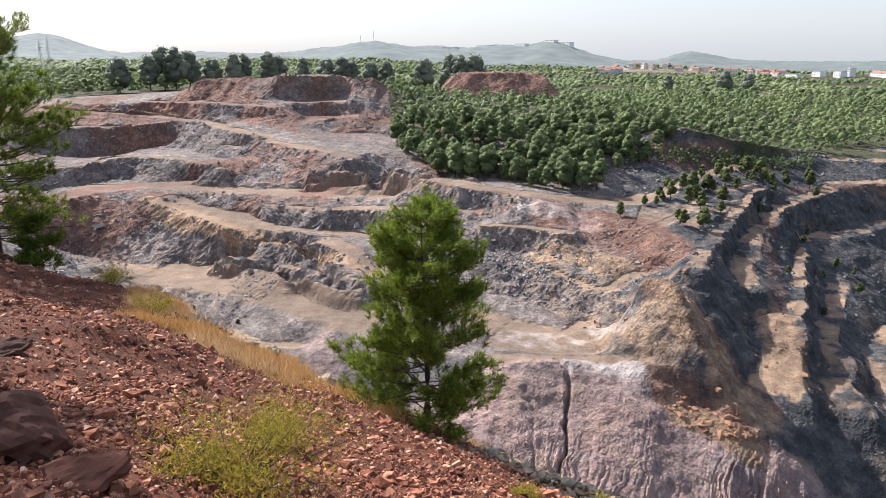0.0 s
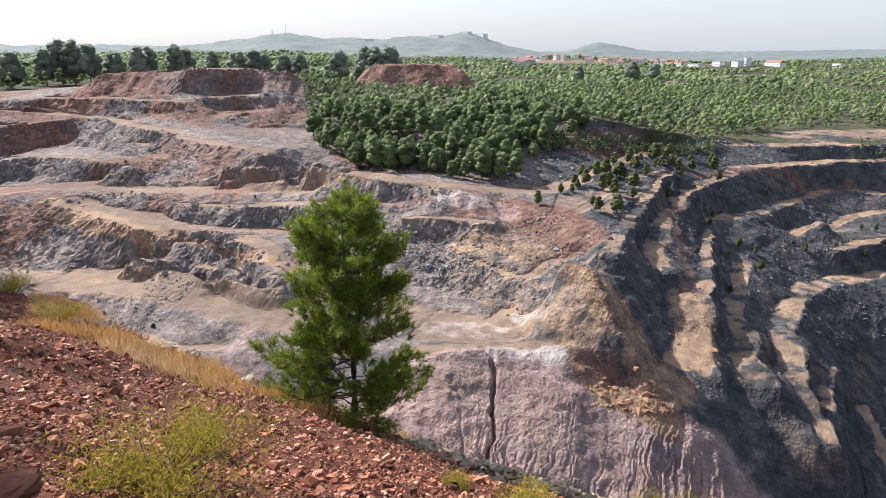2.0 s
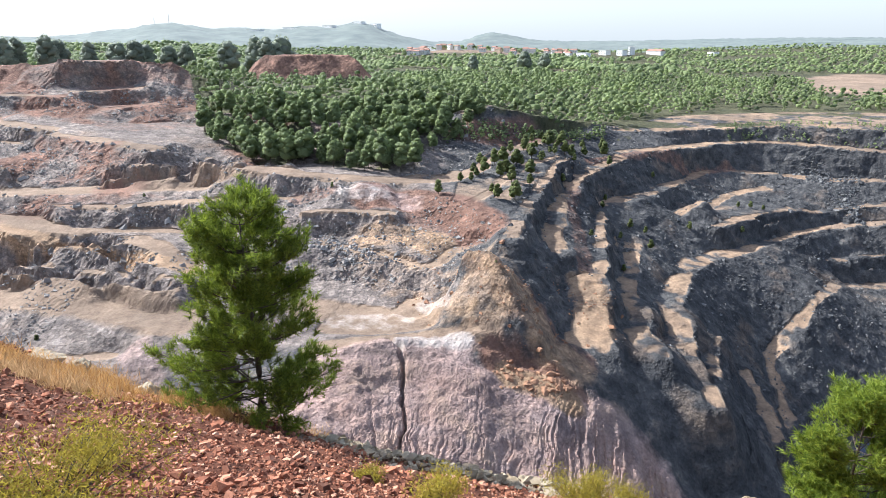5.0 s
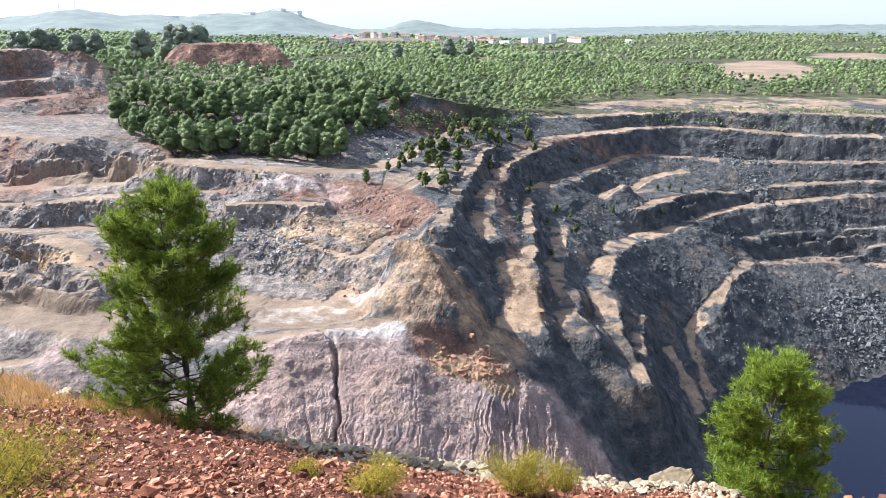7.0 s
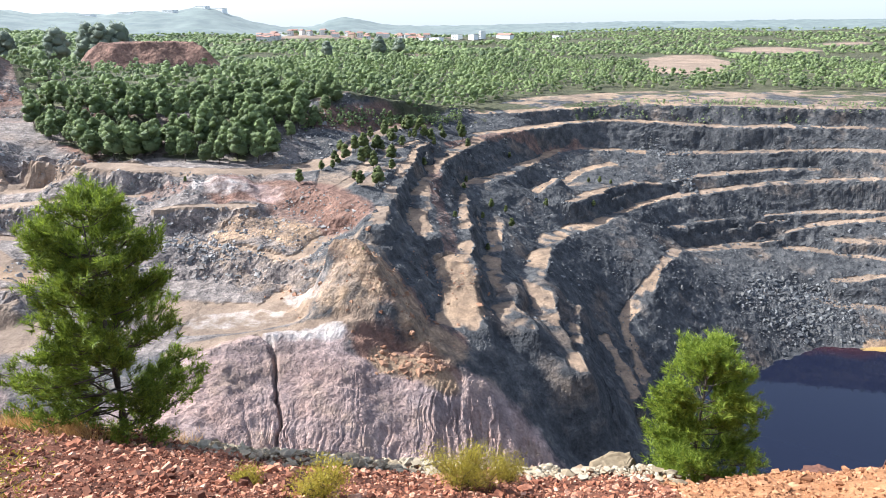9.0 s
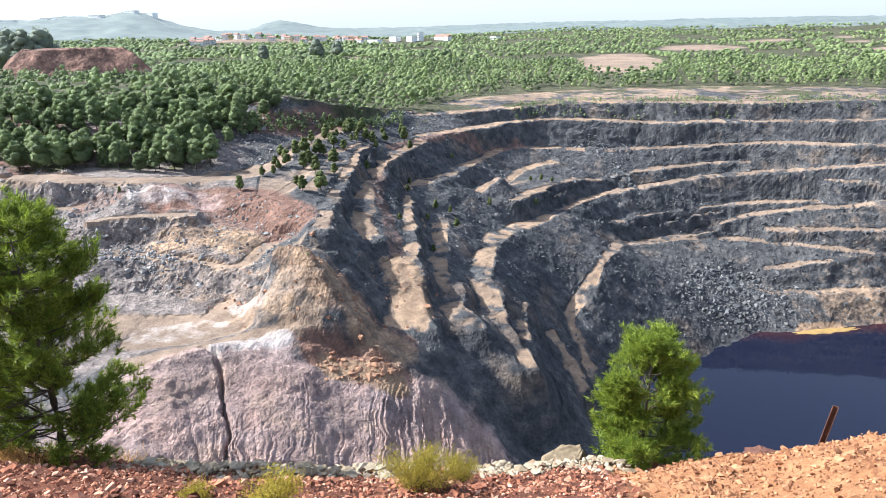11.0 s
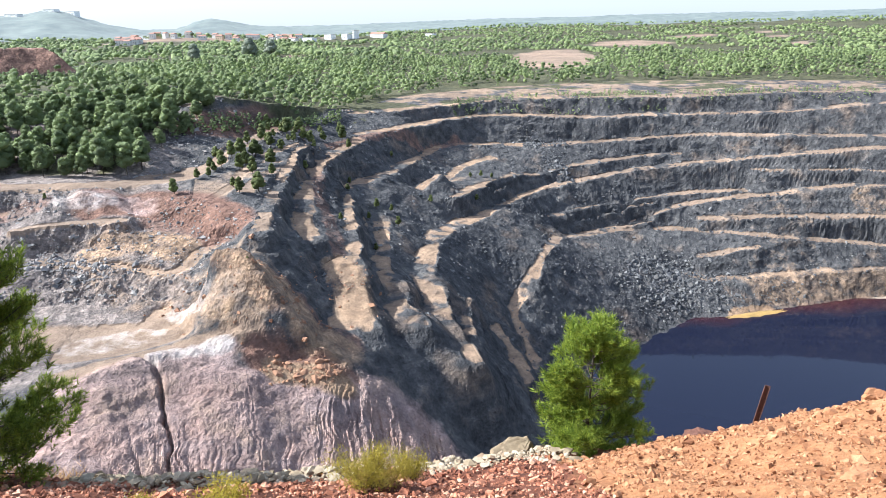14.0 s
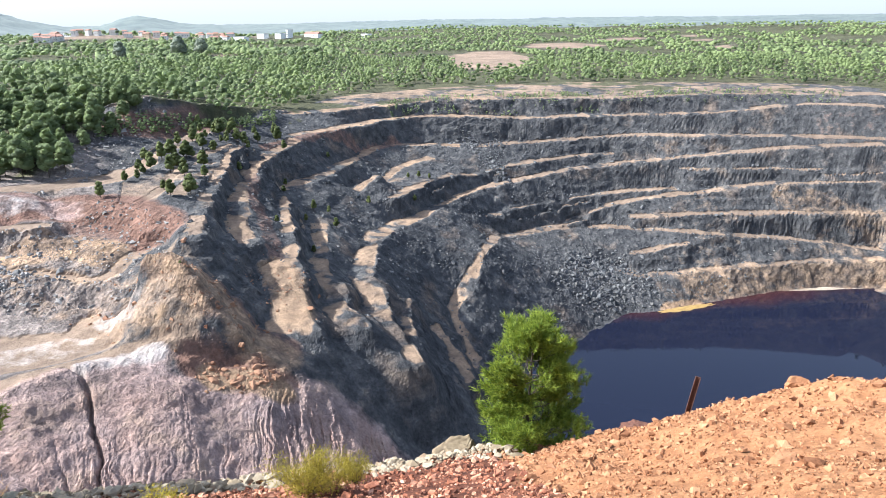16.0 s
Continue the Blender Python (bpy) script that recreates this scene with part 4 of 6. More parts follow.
def near_pine(height, spread, seed, tufts_per_limb=44, bare=0.1, fullness=0.0, leaf=None):
    """A young pine: a tapered trunk, rising limbs in whorls and tufts of long needles."""
    rng = random.Random(seed)
    wood, limbs, needles_v, needles_f = [], [], [], []
    lean = (rng.uniform(-0.15, 0.15), rng.uniform(-0.1, 0.1))
    path = [(lean[0] * f * f + 0.04 * math.sin(5 * f), lean[1] * f * f, height * 0.97 * f) for f in np.linspace(-0.03, 1, 9)]
    wood.append(tube(path, [0.017 * height * (1 - 0.93 * f) for f in np.linspace(0, 1, 9)], 9))

    def tuft(at, way, size):
        """A brush of needles at a shoot's end."""
        way = Vector(way).normalized()
        q = way.to_track_quat("Z", "Y")
        for _ in range(21):
            t, open_ = rng.uniform(0, 2 * math.pi), rng.uniform(0.35, 1.15)
            d = q @ Vector((math.cos(t) * math.sin(open_), math.sin(t) * math.sin(open_), math.cos(open_)))
            base = Vector(at) + way * rng.uniform(-0.5, 0.5) * size
            tip = base + d * size * rng.uniform(0.7, 1.05)
            across = d.cross(Vector((rng.uniform(-1, 1), rng.uniform(-1, 1), rng.uniform(-1, 1)))).normalized() * size * 0.052
            n = len(needles_v)
            needles_v.extend((tuple(base - across), tuple(base + across), tuple(tip)))
            needles_f.append((n, n + 1, n + 2))

    whorls = int(height * 5.4)
    for w in range(whorls):
        f = min(0.99, bare + (1 - bare) * (w + 1.6 * rng.random()) / whorls)
        z = height * f * 0.97
        g = (f - bare) / (1 - bare)
        reach = spread * float(np.interp(g, (0, 0.1, 0.25, 0.45, 0.6, 0.75, 0.88, 1), (0.6 + 0.2 * fullness, 0.95, 1, 0.86, 0.76 + 0.1 * fullness, 0.68 + 0.08 * fullness, 0.52, 0.14)))
        for b in range(rng.choice((4, 5, 5))):
            t = rng.uniform(0, 2 * math.pi)
            l = reach * rng.choice((0.55, 0.8, 1.0, 1.0, 1.18)) * rng.uniform(0.9, 1.08)
            l *= 0.82 + 0.26 * math.sin(2 * t + 7 * f + seed) * math.sin(3 * t - 11 * f)
            up = rng.uniform(-0.1, 0.35) + 1.1 * f
            pts = []
            for k in range(5):
                s = k / 4
                pts.append((path[0][0] + lean[0] * f * f + math.cos(t) * l * s + 0.05 * rng.uniform(-1, 1) * s,
                            lean[1] * f * f + math.sin(t) * l * s + 0.05 * rng.uniform(-1, 1) * s, z + l * s * s * up * 0.6 - 0.06 * l * s))
            limb = [tube(pts, [0.010 * l * (1.25 - s) + 0.004 for s in np.linspace(0, 1, 5)], 5)]
            limbs.append(limb)
            n = max(3, int(tufts_per_limb / 4.6 * l / spread * (0.55 + 0.5 * min(1, g * 2.2 + 0.6 * fullness))))
            for k in range(n):   # side shoots, each ending in a cluster of brushes
                s = 0.22 + 0.78 * (k + 0.7) / n
                i = min(3, int(s * 4))
                base = Vector(pts[i]).lerp(Vector(pts[i + 1]), s * 4 - i)
                turn_ = t + rng.uniform(-1.1, 1.1)
                shoot = base + Vector((math.cos(turn_), math.sin(turn_), 0.45 + 0.5 * f)) * (0.34 * l * (1.2 - s) + 0.1) * rng.uniform(0.6, 1.1)
                limb.append(tube([tuple(base), tuple(shoot)], [0.007, 0.003], 3))
                for _ in range(5):
                    at = shoot + Vector((rng.gauss(0, 0.085), rng.gauss(0, 0.085), rng.gauss(0.0, 0.075)))
                    tuft(at, (math.cos(turn_) * 0.7 + rng.gauss(0, 0.35), math.sin(turn_) * 0.7 + rng.gauss(0, 0.35), 0.5 + 0.5 * f), 0.17 * rng.uniform(0.8, 1.2))
    for k in range(14):
        tuft((path[-1][0] + rng.gauss(0, 0.07), path[-1][1] + rng.gauss(0, 0.07), height * (0.92 + 0.07 * rng.random())), (rng.gauss(0, 0.3), rng.gauss(0, 0.3), 1), 0.17)
    tree = new("pine_tree")
    trunk = part("trunk", mesh_of("trunk", *joined(wood), BARK), tree)
    for limb in limbs:
        part("limb", mesh_of("limb", *joined(limb), BARK), trunk)
    part("crown", mesh_of("crown", needles_v, needles_f, leaf or NEEDLES, False), tree)
    return tree


def place(tree, x, y, z, turn=0.0, size=1.0):
    tree.location, tree.rotation_euler, tree.scale = (x, y, z), (0, 0, turn), (size, size, size)
    return tree


tagged(place(near_pine(5.8, 1.72, 3, 62, 0.06), -5.4, 13.1, 116.2, 0.6), "bushy young green pine on the edge of the red slope", "tree", "pines on the near slope")
tagged(place(near_pine(4.1, 1.24, 8, 56, 0.0, 1.0, YOUNG_NEEDLES), 6.7, 12.5, 114.6, 2.0), "bright green young pine beside pale boulders", "tree", "pines on the near slope")
tagged(place(near_pine(7.4, 2.5, 5, 44, 0.05), -19.7, 14.0, 119.2, 1.0), "tall dark pine at the slope's upper edge", "tree", "pines on the near slope")
tagged(place(near_pine(1.6, 0.6, 11, 26, 0.05), -17.7, 13.8, 118.9, 0.3), "small pine seedling beside the tall pine", "tree", "pines on the near slope")
# added beyond the left edge of view, only for the shade it throws
tagged(place(near_pine(9.5, 1.9, 13, 40, 0.1), -9.7, 4.5, 121.9, 0.9), "unseen pine added to shade the red scree", "tree", "pines on the near slope")


# ---- the woods ----
BALL = bmesh.new()
bmesh.ops.create_icosphere(BALL, subdivisions=1, radius=1.0)
BALL_V, BALL_F = [v.co.copy() for v in BALL.verts], [tuple(v.index for v in f.verts) for f in BALL.faces]
bmesh.ops.subdivide_edges(BALL, edges=BALL.edges[:], cuts=1, use_grid_fill=True)
FINE_V, FINE_F = [v.co.normalized() for v in BALL.verts], [tuple(v.index for v in f.verts) for f in BALL.faces]


BALL.free()


def crown_clump(rng, c, s, flatness, lv, lf, whole=True):
    """An uneven rounded mass of foliage; its hidden underside is left out on far trees."""
    n, keep = len(lv), {}
    phase = [rng.uniform(0, 6.28) for _ in range(3)]
    for i, v in enumerate(FINE_V if whole else BALL_V):
        if not whole and v.z < -0.5:
            continue
        keep[i] = n + len(keep)
        q = v * s * (1 + 0.16 * math.sin(3 * v.x + 4 * v.z + phase[0]) + 0.12 * math.sin(5 * v.y + phase[1]) + rng.uniform(-0.16, 0.16))
        lv.append((c.x + q.x, c.y + q.y, c.z + q.z * flatness))
    lf += [tuple(keep[i] for i in q) for q in (FINE_F if whole else BALL_F) if all(i in keep for i in q)]


def far_pine_parts(seed, tall, wide, clumps, sprays, flatness=0.8, whole=True):
    """A grown pine: a trunk, uneven clumps of foliage from its middle up, and loose sprays that break the outline."""
    rng = random.Random(seed)
    lv, lf = [], []
    for k in range(clumps):
        f = 0.3 + 0.62 * (k + rng.random()) / clumps
        ring = wide * (1.0 - 0.9 * max(0, (f - 0.45) / 0.55) ** 1.4) * (0.55 + 0.45 * min(1, (f - 0.25) * 5))
        t, r = k * 2.4 + rng.uniform(-0.5, 0.5), ring * (0.3 + 0.35 * rng.random())
        c = Vector((math.cos(t) * r, math.sin(t) * r, tall * f))
        s = wide * rng.uniform(0.4, 0.56) * (1.15 - 0.5 * f)
        if clumps == 1:
            c, s = Vector((0, 0, tall * 0.6)), wide * 0.8
        crown_clump(rng, c, s, flatness, lv, lf, whole)
        for _ in range(sprays):
            d = Vector((rng.gauss(0, 1), rng.gauss(0, 1), rng.gauss(0.4, 0.7))).normalized()
            at = c + d * s * rng.uniform(0.85, 1.1)
            u = d.cross(Vector((rng.uniform(-1, 1), rng.uniform(-1, 1), rng.uniform(-1, 1)))).normalized()
            w = s * (rng.uniform(0.08, 0.17) if whole else rng.uniform(0.12, 0.22))
            n = len(lv)
            lv += [tuple(at + u * w), tuple(at - u * w), tuple(at + d * w * 2.0)]
            lf.append((n, n + 1, n + 2))
    tv, tf = tube([(0, 0, -0.4), (0.1, 0, tall * 0.5), (0.05, 0.1, tall * 0.88)], [0.17, 0.12, 0.04], 5)
    return (tv, tf), (lv, lf)


wood_ragged = rough(GX, GY, 77, 40.0, 3)


def in_wood(x, y):
    """Where the woods stand: the hillside by the haul road and the plain behind the rim."""
    r = math.hypot(x, y)
    i, j = int((x - X0) / STEP), int((y - Y0) / STEP)
    if 0 <= i < NX and 0 <= j < NY:
        return r > wood_edge[j, i] + (5 if r < 420 else 14) * float(wood_ragged[j, i])
    return r > 480


WOOD = [(far_pine_parts(100 + k, 7.0 + 0.9 * k, 2.9 + 0.35 * (k % 3), 12, 60)) for k in range(6)]
rng = random.Random(77)
near_wood, far_wood = [], []
tries = 0
while len(near_wood) < 250 and tries < 30000:
    tries += 1
    a, r = rng.uniform(-25.5, -3), math.sqrt(rng.uniform(250 ** 2, 340 ** 2))
    x, y = r * math.sin(radians(a)), r * math.cos(radians(a))
    margin = 1.0 if a > -16 else min(1, (r - np.interp(a, (-25.5, -23, -19, -16), (312, 290, 270, 263))) / 50 + 0.12)
    if in_wood(x, y) and rng.random() < margin and all((x - u) ** 2 + (y - v) ** 2 > 27 for u, v in near_wood):
        near_wood.append((x, y))
masters = []
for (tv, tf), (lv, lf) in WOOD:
    masters.append((mesh_of("trunk", tv, tf, BARK), mesh_of("crown", lv, lf, FAR_HAZED_NEEDLES)))
for x, y in near_wood:
    tree = new("pine_tree")
    trunk_me, crown_me = masters[rng.randrange(6)]
    part("trunk", trunk_me, tree)
    part("crown", crown_me, tree)
    place(tree, x, y, height(x, y) - 0.2, rng.uniform(0, 6.28), rng.uniform(0.6, 1.25))
    tagged(tree, "dark green pine on the wooded hillside above the haul road", "tree", "pines of the hillside wood")


def scatter(name, spots_xyz, models, mat, label, category, smooth=False):
    """Many small plants or stones as one mesh: x, y, z, size, turn and which model."""
    vs, fs, base = [], [], 0
    for x, y, z, s, t, k in spots_xyz:
        v, f = models[k]
        c, n = math.cos(t) * s, math.sin(t) * s
        m = np.column_stack([v[:, 0] * c - v[:, 1] * n + x, v[:, 0] * n + v[:, 1] * c + y, v[:, 2] * s + z])
        vs.append(m)
        fs.append(f + base)
        base += len(v)
    v, f = np.vstack(vs), np.vstack(fs)
    me = bpy.data.meshes.new(name)
    me.vertices.add(len(v))
    me.vertices.foreach_set("co", v.astype(np.float32).ravel())
    me.loops.add(f.size)
    me.loops.foreach_set("vertex_index", f.astype(np.int32).ravel())
    me.polygons.add(len(f))
    me.polygons.foreach_set("loop_start", np.arange(0, f.size, f.shape[1], dtype=np.int32))
    me.update()
    me.validate()
    me.polygons.foreach_set("use_smooth", np.full(len(me.polygons), smooth, dtype=bool))
    me.materials.append(mat)
    return tagged(new(name, me), label, category, kind="stuff")


def bare_patch(x, y):
    r, a = math.hypot(x, y), math.degrees(math.atan2(x, y))
    return any(((a - pa) / pw) ** 2 + ((r + 25 - pr) / pd) ** 2 < 0.95 for pa, pr, pw, pd in CLEARINGS)


models = []
for k in range(4):
    _, (lv, lf) = far_pine_parts(200 + k, 9.0, 3.6, 3, 5, 0.8, False)
    models.append((np.array(lv), np.array(lf)))
for k in range(4):   # merged crowns farther off
    _, (lv, lf) = far_pine_parts(300 + k, 7.5, 3.9, 1, 4, 0.7, False)
    models.append((np.array(lv), np.array(lf)))
rows = []
while len(rows) < 5200:
    a, r = rng.uniform(-56, 56), math.sqrt(rng.uniform(300 ** 2, 760 ** 2))
    x, y = r * math.sin(radians(a)), r * math.cos(radians(a))
    if not in_wood(x, y) or bare_patch(x, y) or (-23.5 < a < -9.5 and 540 < r < 650) or (-25.5 < a < -3 and r < 340):
        continue
    low = 0.6 if -24 < a < -9 and r > 440 else 0.8 if a > 10 else 1.0
    rows.append((x, y, land(x, y) - 0.3, rng.uniform(0.6, 1.45) * low, rng.uniform(0, 6.28), rng.randrange(4)))
while len(rows) < 17000:
    a, r = rng.uniform(-60, 60), math.sqrt(rng.uniform(740 ** 2, 1760 ** 2))
    if rng.random() > 800 / r:
        continue
    x, y = r * math.sin(radians(a)), r * math.cos(radians(a))
    if bare_patch(x, y) or rough(np.array([x]), np.array([y]), 113, 130.0, 3)[0] < -0.42:
        continue
    rows.append((x, y, land(x, y) - 1.5, rng.uniform(0.7, 1.3) * (1 + 0.3 * r / 2300) * (1.3 if a < -20 else 1.0 if a < 12 else 0.72), rng.uniform(0, 6.28), 4 + rng.randrange(4)))


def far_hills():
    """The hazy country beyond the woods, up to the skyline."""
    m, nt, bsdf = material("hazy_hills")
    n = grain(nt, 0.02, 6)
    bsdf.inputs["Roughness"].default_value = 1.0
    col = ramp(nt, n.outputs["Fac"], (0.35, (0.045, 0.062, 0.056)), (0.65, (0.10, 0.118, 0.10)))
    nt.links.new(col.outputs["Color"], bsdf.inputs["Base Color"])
    # a faint bluish emission imitates haze over the hills
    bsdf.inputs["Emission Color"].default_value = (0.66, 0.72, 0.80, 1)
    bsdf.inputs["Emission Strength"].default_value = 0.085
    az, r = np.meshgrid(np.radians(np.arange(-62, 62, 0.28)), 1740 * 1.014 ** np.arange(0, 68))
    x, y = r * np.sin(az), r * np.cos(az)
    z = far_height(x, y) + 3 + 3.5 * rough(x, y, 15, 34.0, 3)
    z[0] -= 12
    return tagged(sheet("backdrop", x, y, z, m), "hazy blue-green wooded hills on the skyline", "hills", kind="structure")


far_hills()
scatter("far_woods", rows, models, FAR_HAZED_NEEDLES, "dense pine woods covering the plain behind the pit", "woods", True)


# ---- stones ----
def stone_tones(name, *tones):
    m, nt, bsdf = material(name)
    g = nt.nodes.new("ShaderNodeNewGeometry")
    o = nt.nodes.new("ShaderNodeObjectInfo")
    f = calc(nt, "FRACT", calc(nt, "ADD", g.outputs["Random Per Island"], o.outputs["Random"]))
    c1 = ramp(nt, f, *[(k / (len(tones) - 1), t) for k, t in enumerate(tones)]).outputs["Color"]
    n = grain(nt, 9.0, 6)
    c2 = ramp(nt, n.outputs["Fac"], (0.3, (0.65, 0.63, 0.62)), (0.7, (1.2, 1.2, 1.2))).outputs["Color"]
    nt.links.new(mixed(nt, 0.8, c1, c2, "MULTIPLY"), bsdf.inputs["Base Color"])
    bsdf.inputs["Roughness"].default_value = 0.92
    bsdf.inputs["Specular IOR Level"].default_value = 0.2
    bump(nt, bsdf, n.outputs["Fac"], 0.6, 0.02)
    return m


RED_STONE = stone_tones("red_stone", (0.07, 0.028, 0.018), (0.38, 0.152, 0.088), (0.17, 0.065, 0.038), (0.5, 0.225, 0.135), (0.56, 0.34, 0.235), (0.28, 0.105, 0.061), (0.11, 0.044, 0.029), (0.48, 0.205, 0.12))
ORANGE_STONE = stone_tones("orange_stone", (0.16, 0.068, 0.032), (0.31, 0.145, 0.07), (0.41, 0.215, 0.115), (0.25, 0.112, 0.054))
PALE_STONE = stone_tones("pale_stone", (0.2, 0.152, 0.098), (0.3, 0.242, 0.168), (0.38, 0.32, 0.235), (0.24, 0.165, 0.105))
GREY_STONE = stone_tones("grey_stone", (0.11, 0.108, 0.108), (0.21, 0.197, 0.188), (0.34, 0.315, 0.295), (0.18, 0.155, 0.142))
# brown rock, its tones lowered to include shade on the large boulder
BROWN_STONE = stone_tones("brown_boulder", (0.075, 0.034, 0.025), (0.12, 0.056, 0.04), (0.085, 0.042, 0.031))


def rock_model(seed, cuts=1, flat=0.65, jag=0.28):
    """A broken stone: an uneven ball cut flat by a few planes."""
    r = random.Random(seed)
    bm = bmesh.new()
    bmesh.ops.create_icosphere(bm, subdivisions=cuts, radius=1.0)
    planes = [(Vector((r.gauss(0, 1), r.gauss(0, 1), r.gauss(0, 1))).normalized(), r.uniform(0.5, 0.85)) for _ in range(7)]
    for v in bm.verts:
        v.co *= 1 + r.uniform(-jag, jag) / cuts
        for n, d in planes:
            over = v.co.dot(n) - d
            if over > 0:
                v.co -= n * over
        v.co = Vector((v.co.x * 1.2, v.co.y * 0.85, v.co.z * flat))
    verts = np.array([v.co[:] for v in bm.verts])
    faces = np.array([[v.index for v in f.verts] for f in bm.faces])
    bm.free()
    return verts, faces


def chip_model(seed, slab=True):
    """A sharp-edged chip of stone: a tilted uneven slab, or for the smallest a low pyramid."""
    r = random.Random(seed)
    n = 5 if slab else 4
    ring = []
    for k in range(n):
        t, w = 6.283 * (k + r.uniform(-0.35, 0.35)) / n, r.uniform(0.65, 1.25)
        ring.append((1.15 * w * math.cos(t), 0.85 * w * math.sin(t)))
    v = [(a, b, r.uniform(-0.5, -0.2)) for a, b in ring]
    if slab:
        k, dx, dy = r.uniform(0.45, 0.85), r.uniform(-0.2, 0.2), r.uniform(-0.2, 0.2)
        v += [(a * k + dx + r.uniform(-0.18, 0.18), b * k + dy + r.uniform(-0.18, 0.18), r.uniform(0.12, 0.62)) for a, b in ring]
        f = [(5, 6, 7), (5, 7, 8), (5, 8, 9)] + [q for i in range(n) for q in ((i, (i + 1) % n, n + (i + 1) % n), (i, n + (i + 1) % n, n + i))]
    else:
        v.append((r.uniform(-0.4, 0.4), r.uniform(-0.3, 0.3), r.uniform(0.3, 0.7)))
        f = [(i, (i + 1) % n, n) for i in range(n)]
    turn = Euler((r.gauss(0, 0.35), r.gauss(0, 0.35), 0)).to_matrix()
    return np.array([(turn @ Vector(q))[:] for q in v]), np.array(f)


pebbles = [chip_model(500 + k) for k in range(14)]
crumbs = [chip_model(530 + k, False) for k in range(14)]
rng = random.Random(21)
red_rows, orange_rows, pale_rows, red_crumbs, orange_crumbs = [], [], [], [], []
for n in range(126000):
    x, y = (rng.uniform(-19, 11.5), rng.uniform(1.6, 15)) if n % 7 < 5 else (rng.uniform(-7, 1), rng.uniform(1.8, 7)) if n % 14 < 11 else (rng.uniform(-7, 7), rng.uniform(-4, 3))
    if (x < -13 and (y < 8 or rng.random() < 0.75)):
        continue
    i, j = int((x - HX0) / FS), int((y - HY0) / FS)
    if grassy[j, i] > 0.5 and rng.random() < 0.8:
        continue
    small = rng.random() < 0.55
    if small and y > 10 and rng.random() < 0.5:
        continue
    s = rng.uniform(0.012, 0.026) if small else min(0.11, 0.023 * math.exp(abs(rng.gauss(0, 0.62))))
    s *= 0.78 if y < 7.5 else 1.0
    row = (x, y, fore_height(x, y) + 0.1 * s, s, rng.uniform(0, 6.28), rng.randrange(14))
    if stony[j, i] > 0.4:
        pale_rows.append((*row[:3], s * 1.6, *row[4:]))
    elif mound[j, i] > 0.5:
        (orange_crumbs if small else orange_rows).append((*row[:3], s, *row[4:]))
    else:
        (red_crumbs if small else red_rows).append((*row[:3], s * 0.95, *row[4:]))
pile = [rock_model(560 + k, 1, 0.45 + 0.06 * k, 0.5) for k in range(8)]
heap_rows = []
while len(heap_rows) < 1300:   # heaps of pale rock along the edge
    cx, cy, sd = rng.choice(((-0.5, 11.8, 0.7), (0.5, 12.2, 0.6), (3.2, 12.3, 0.7), (4.4, 12.3, 0.8), (5.5, 12.2, 0.5), (-1.6, 11.6, 0.8)))
    x, y = rng.gauss(cx, sd), rng.gauss(cy, 0.45)
    s = min(0.17, 0.036 * math.exp(abs(rng.gauss(0, 0.6))))
    heap_rows.append((x, y, fore_height(x, y) + 0.3 * s + 0.16 * math.exp(-((x - cx) / sd) ** 2 - ((y - cy) / 0.5) ** 2), s, rng.uniform(0, 6.28), rng.randrange(8)))
scatter("pale_rock_heap", heap_rows, pile, PALE_STONE, "heaps of pale cream rock along the slope's edge", "rubble")
scatter("red_gravel", red_rows, pebbles, RED_STONE, "loose broken red and brown stones covering the slope", "gravel")
scatter("red_grit", red_crumbs, crumbs, RED_STONE, "fine red and brown grit between the stones", "gravel")
scatter("orange_grit", orange_crumbs, crumbs, ORANGE_STONE, "fine orange grit on the sunlit mound", "gravel")
scatter("orange_gravel", orange_rows, pebbles, ORANGE_STONE, "small orange stones on the sunlit mound", "gravel")
scatter("pale_gravel", pale_rows, pebbles, PALE_STONE, "heap of pale cream stones along the edge", "gravel")

bigger = {}
for label, mat in (("red", RED_STONE), ("orange", ORANGE_STONE), ("pale", PALE_STONE)):
    bigger[label] = []
    for k in range(5):
        v, f = rock_model(540 + k, 1, 0.5 + 0.06 * k, 0.3)
        bigger[label].append(mesh_of("stone", [tuple(q) for q in v], [tuple(q) for q in f], mat, False))
made = 0
while made < 280:
    x, y = rng.uniform(-12, 11), rng.uniform(1.8, 14.5)
    i, j = int((x - HX0) / FS), int((y - HY0) / FS)
    if math.hypot(x, y) < 3.0 or grassy[j, i] > 0.4:
        continue
    kind_ = "pale" if stony[j, i] > 0.4 else "orange" if mound[j, i] > 0.5 else "red"
    ob = part("stone", bigger[kind_][rng.randrange(5)], hill)
    s = 0.05 + 0.11 * rng.random() ** 3 + (0.06 if kind_ == "pale" else 0)
    ob.location, ob.rotation_euler, ob.scale = (x, y, fore_height(x, y) + 0.15 * s), (rng.gauss(0, 0.2), rng.gauss(0, 0.2), rng.uniform(0, 6.28)), (s, s, s)
    made += 1


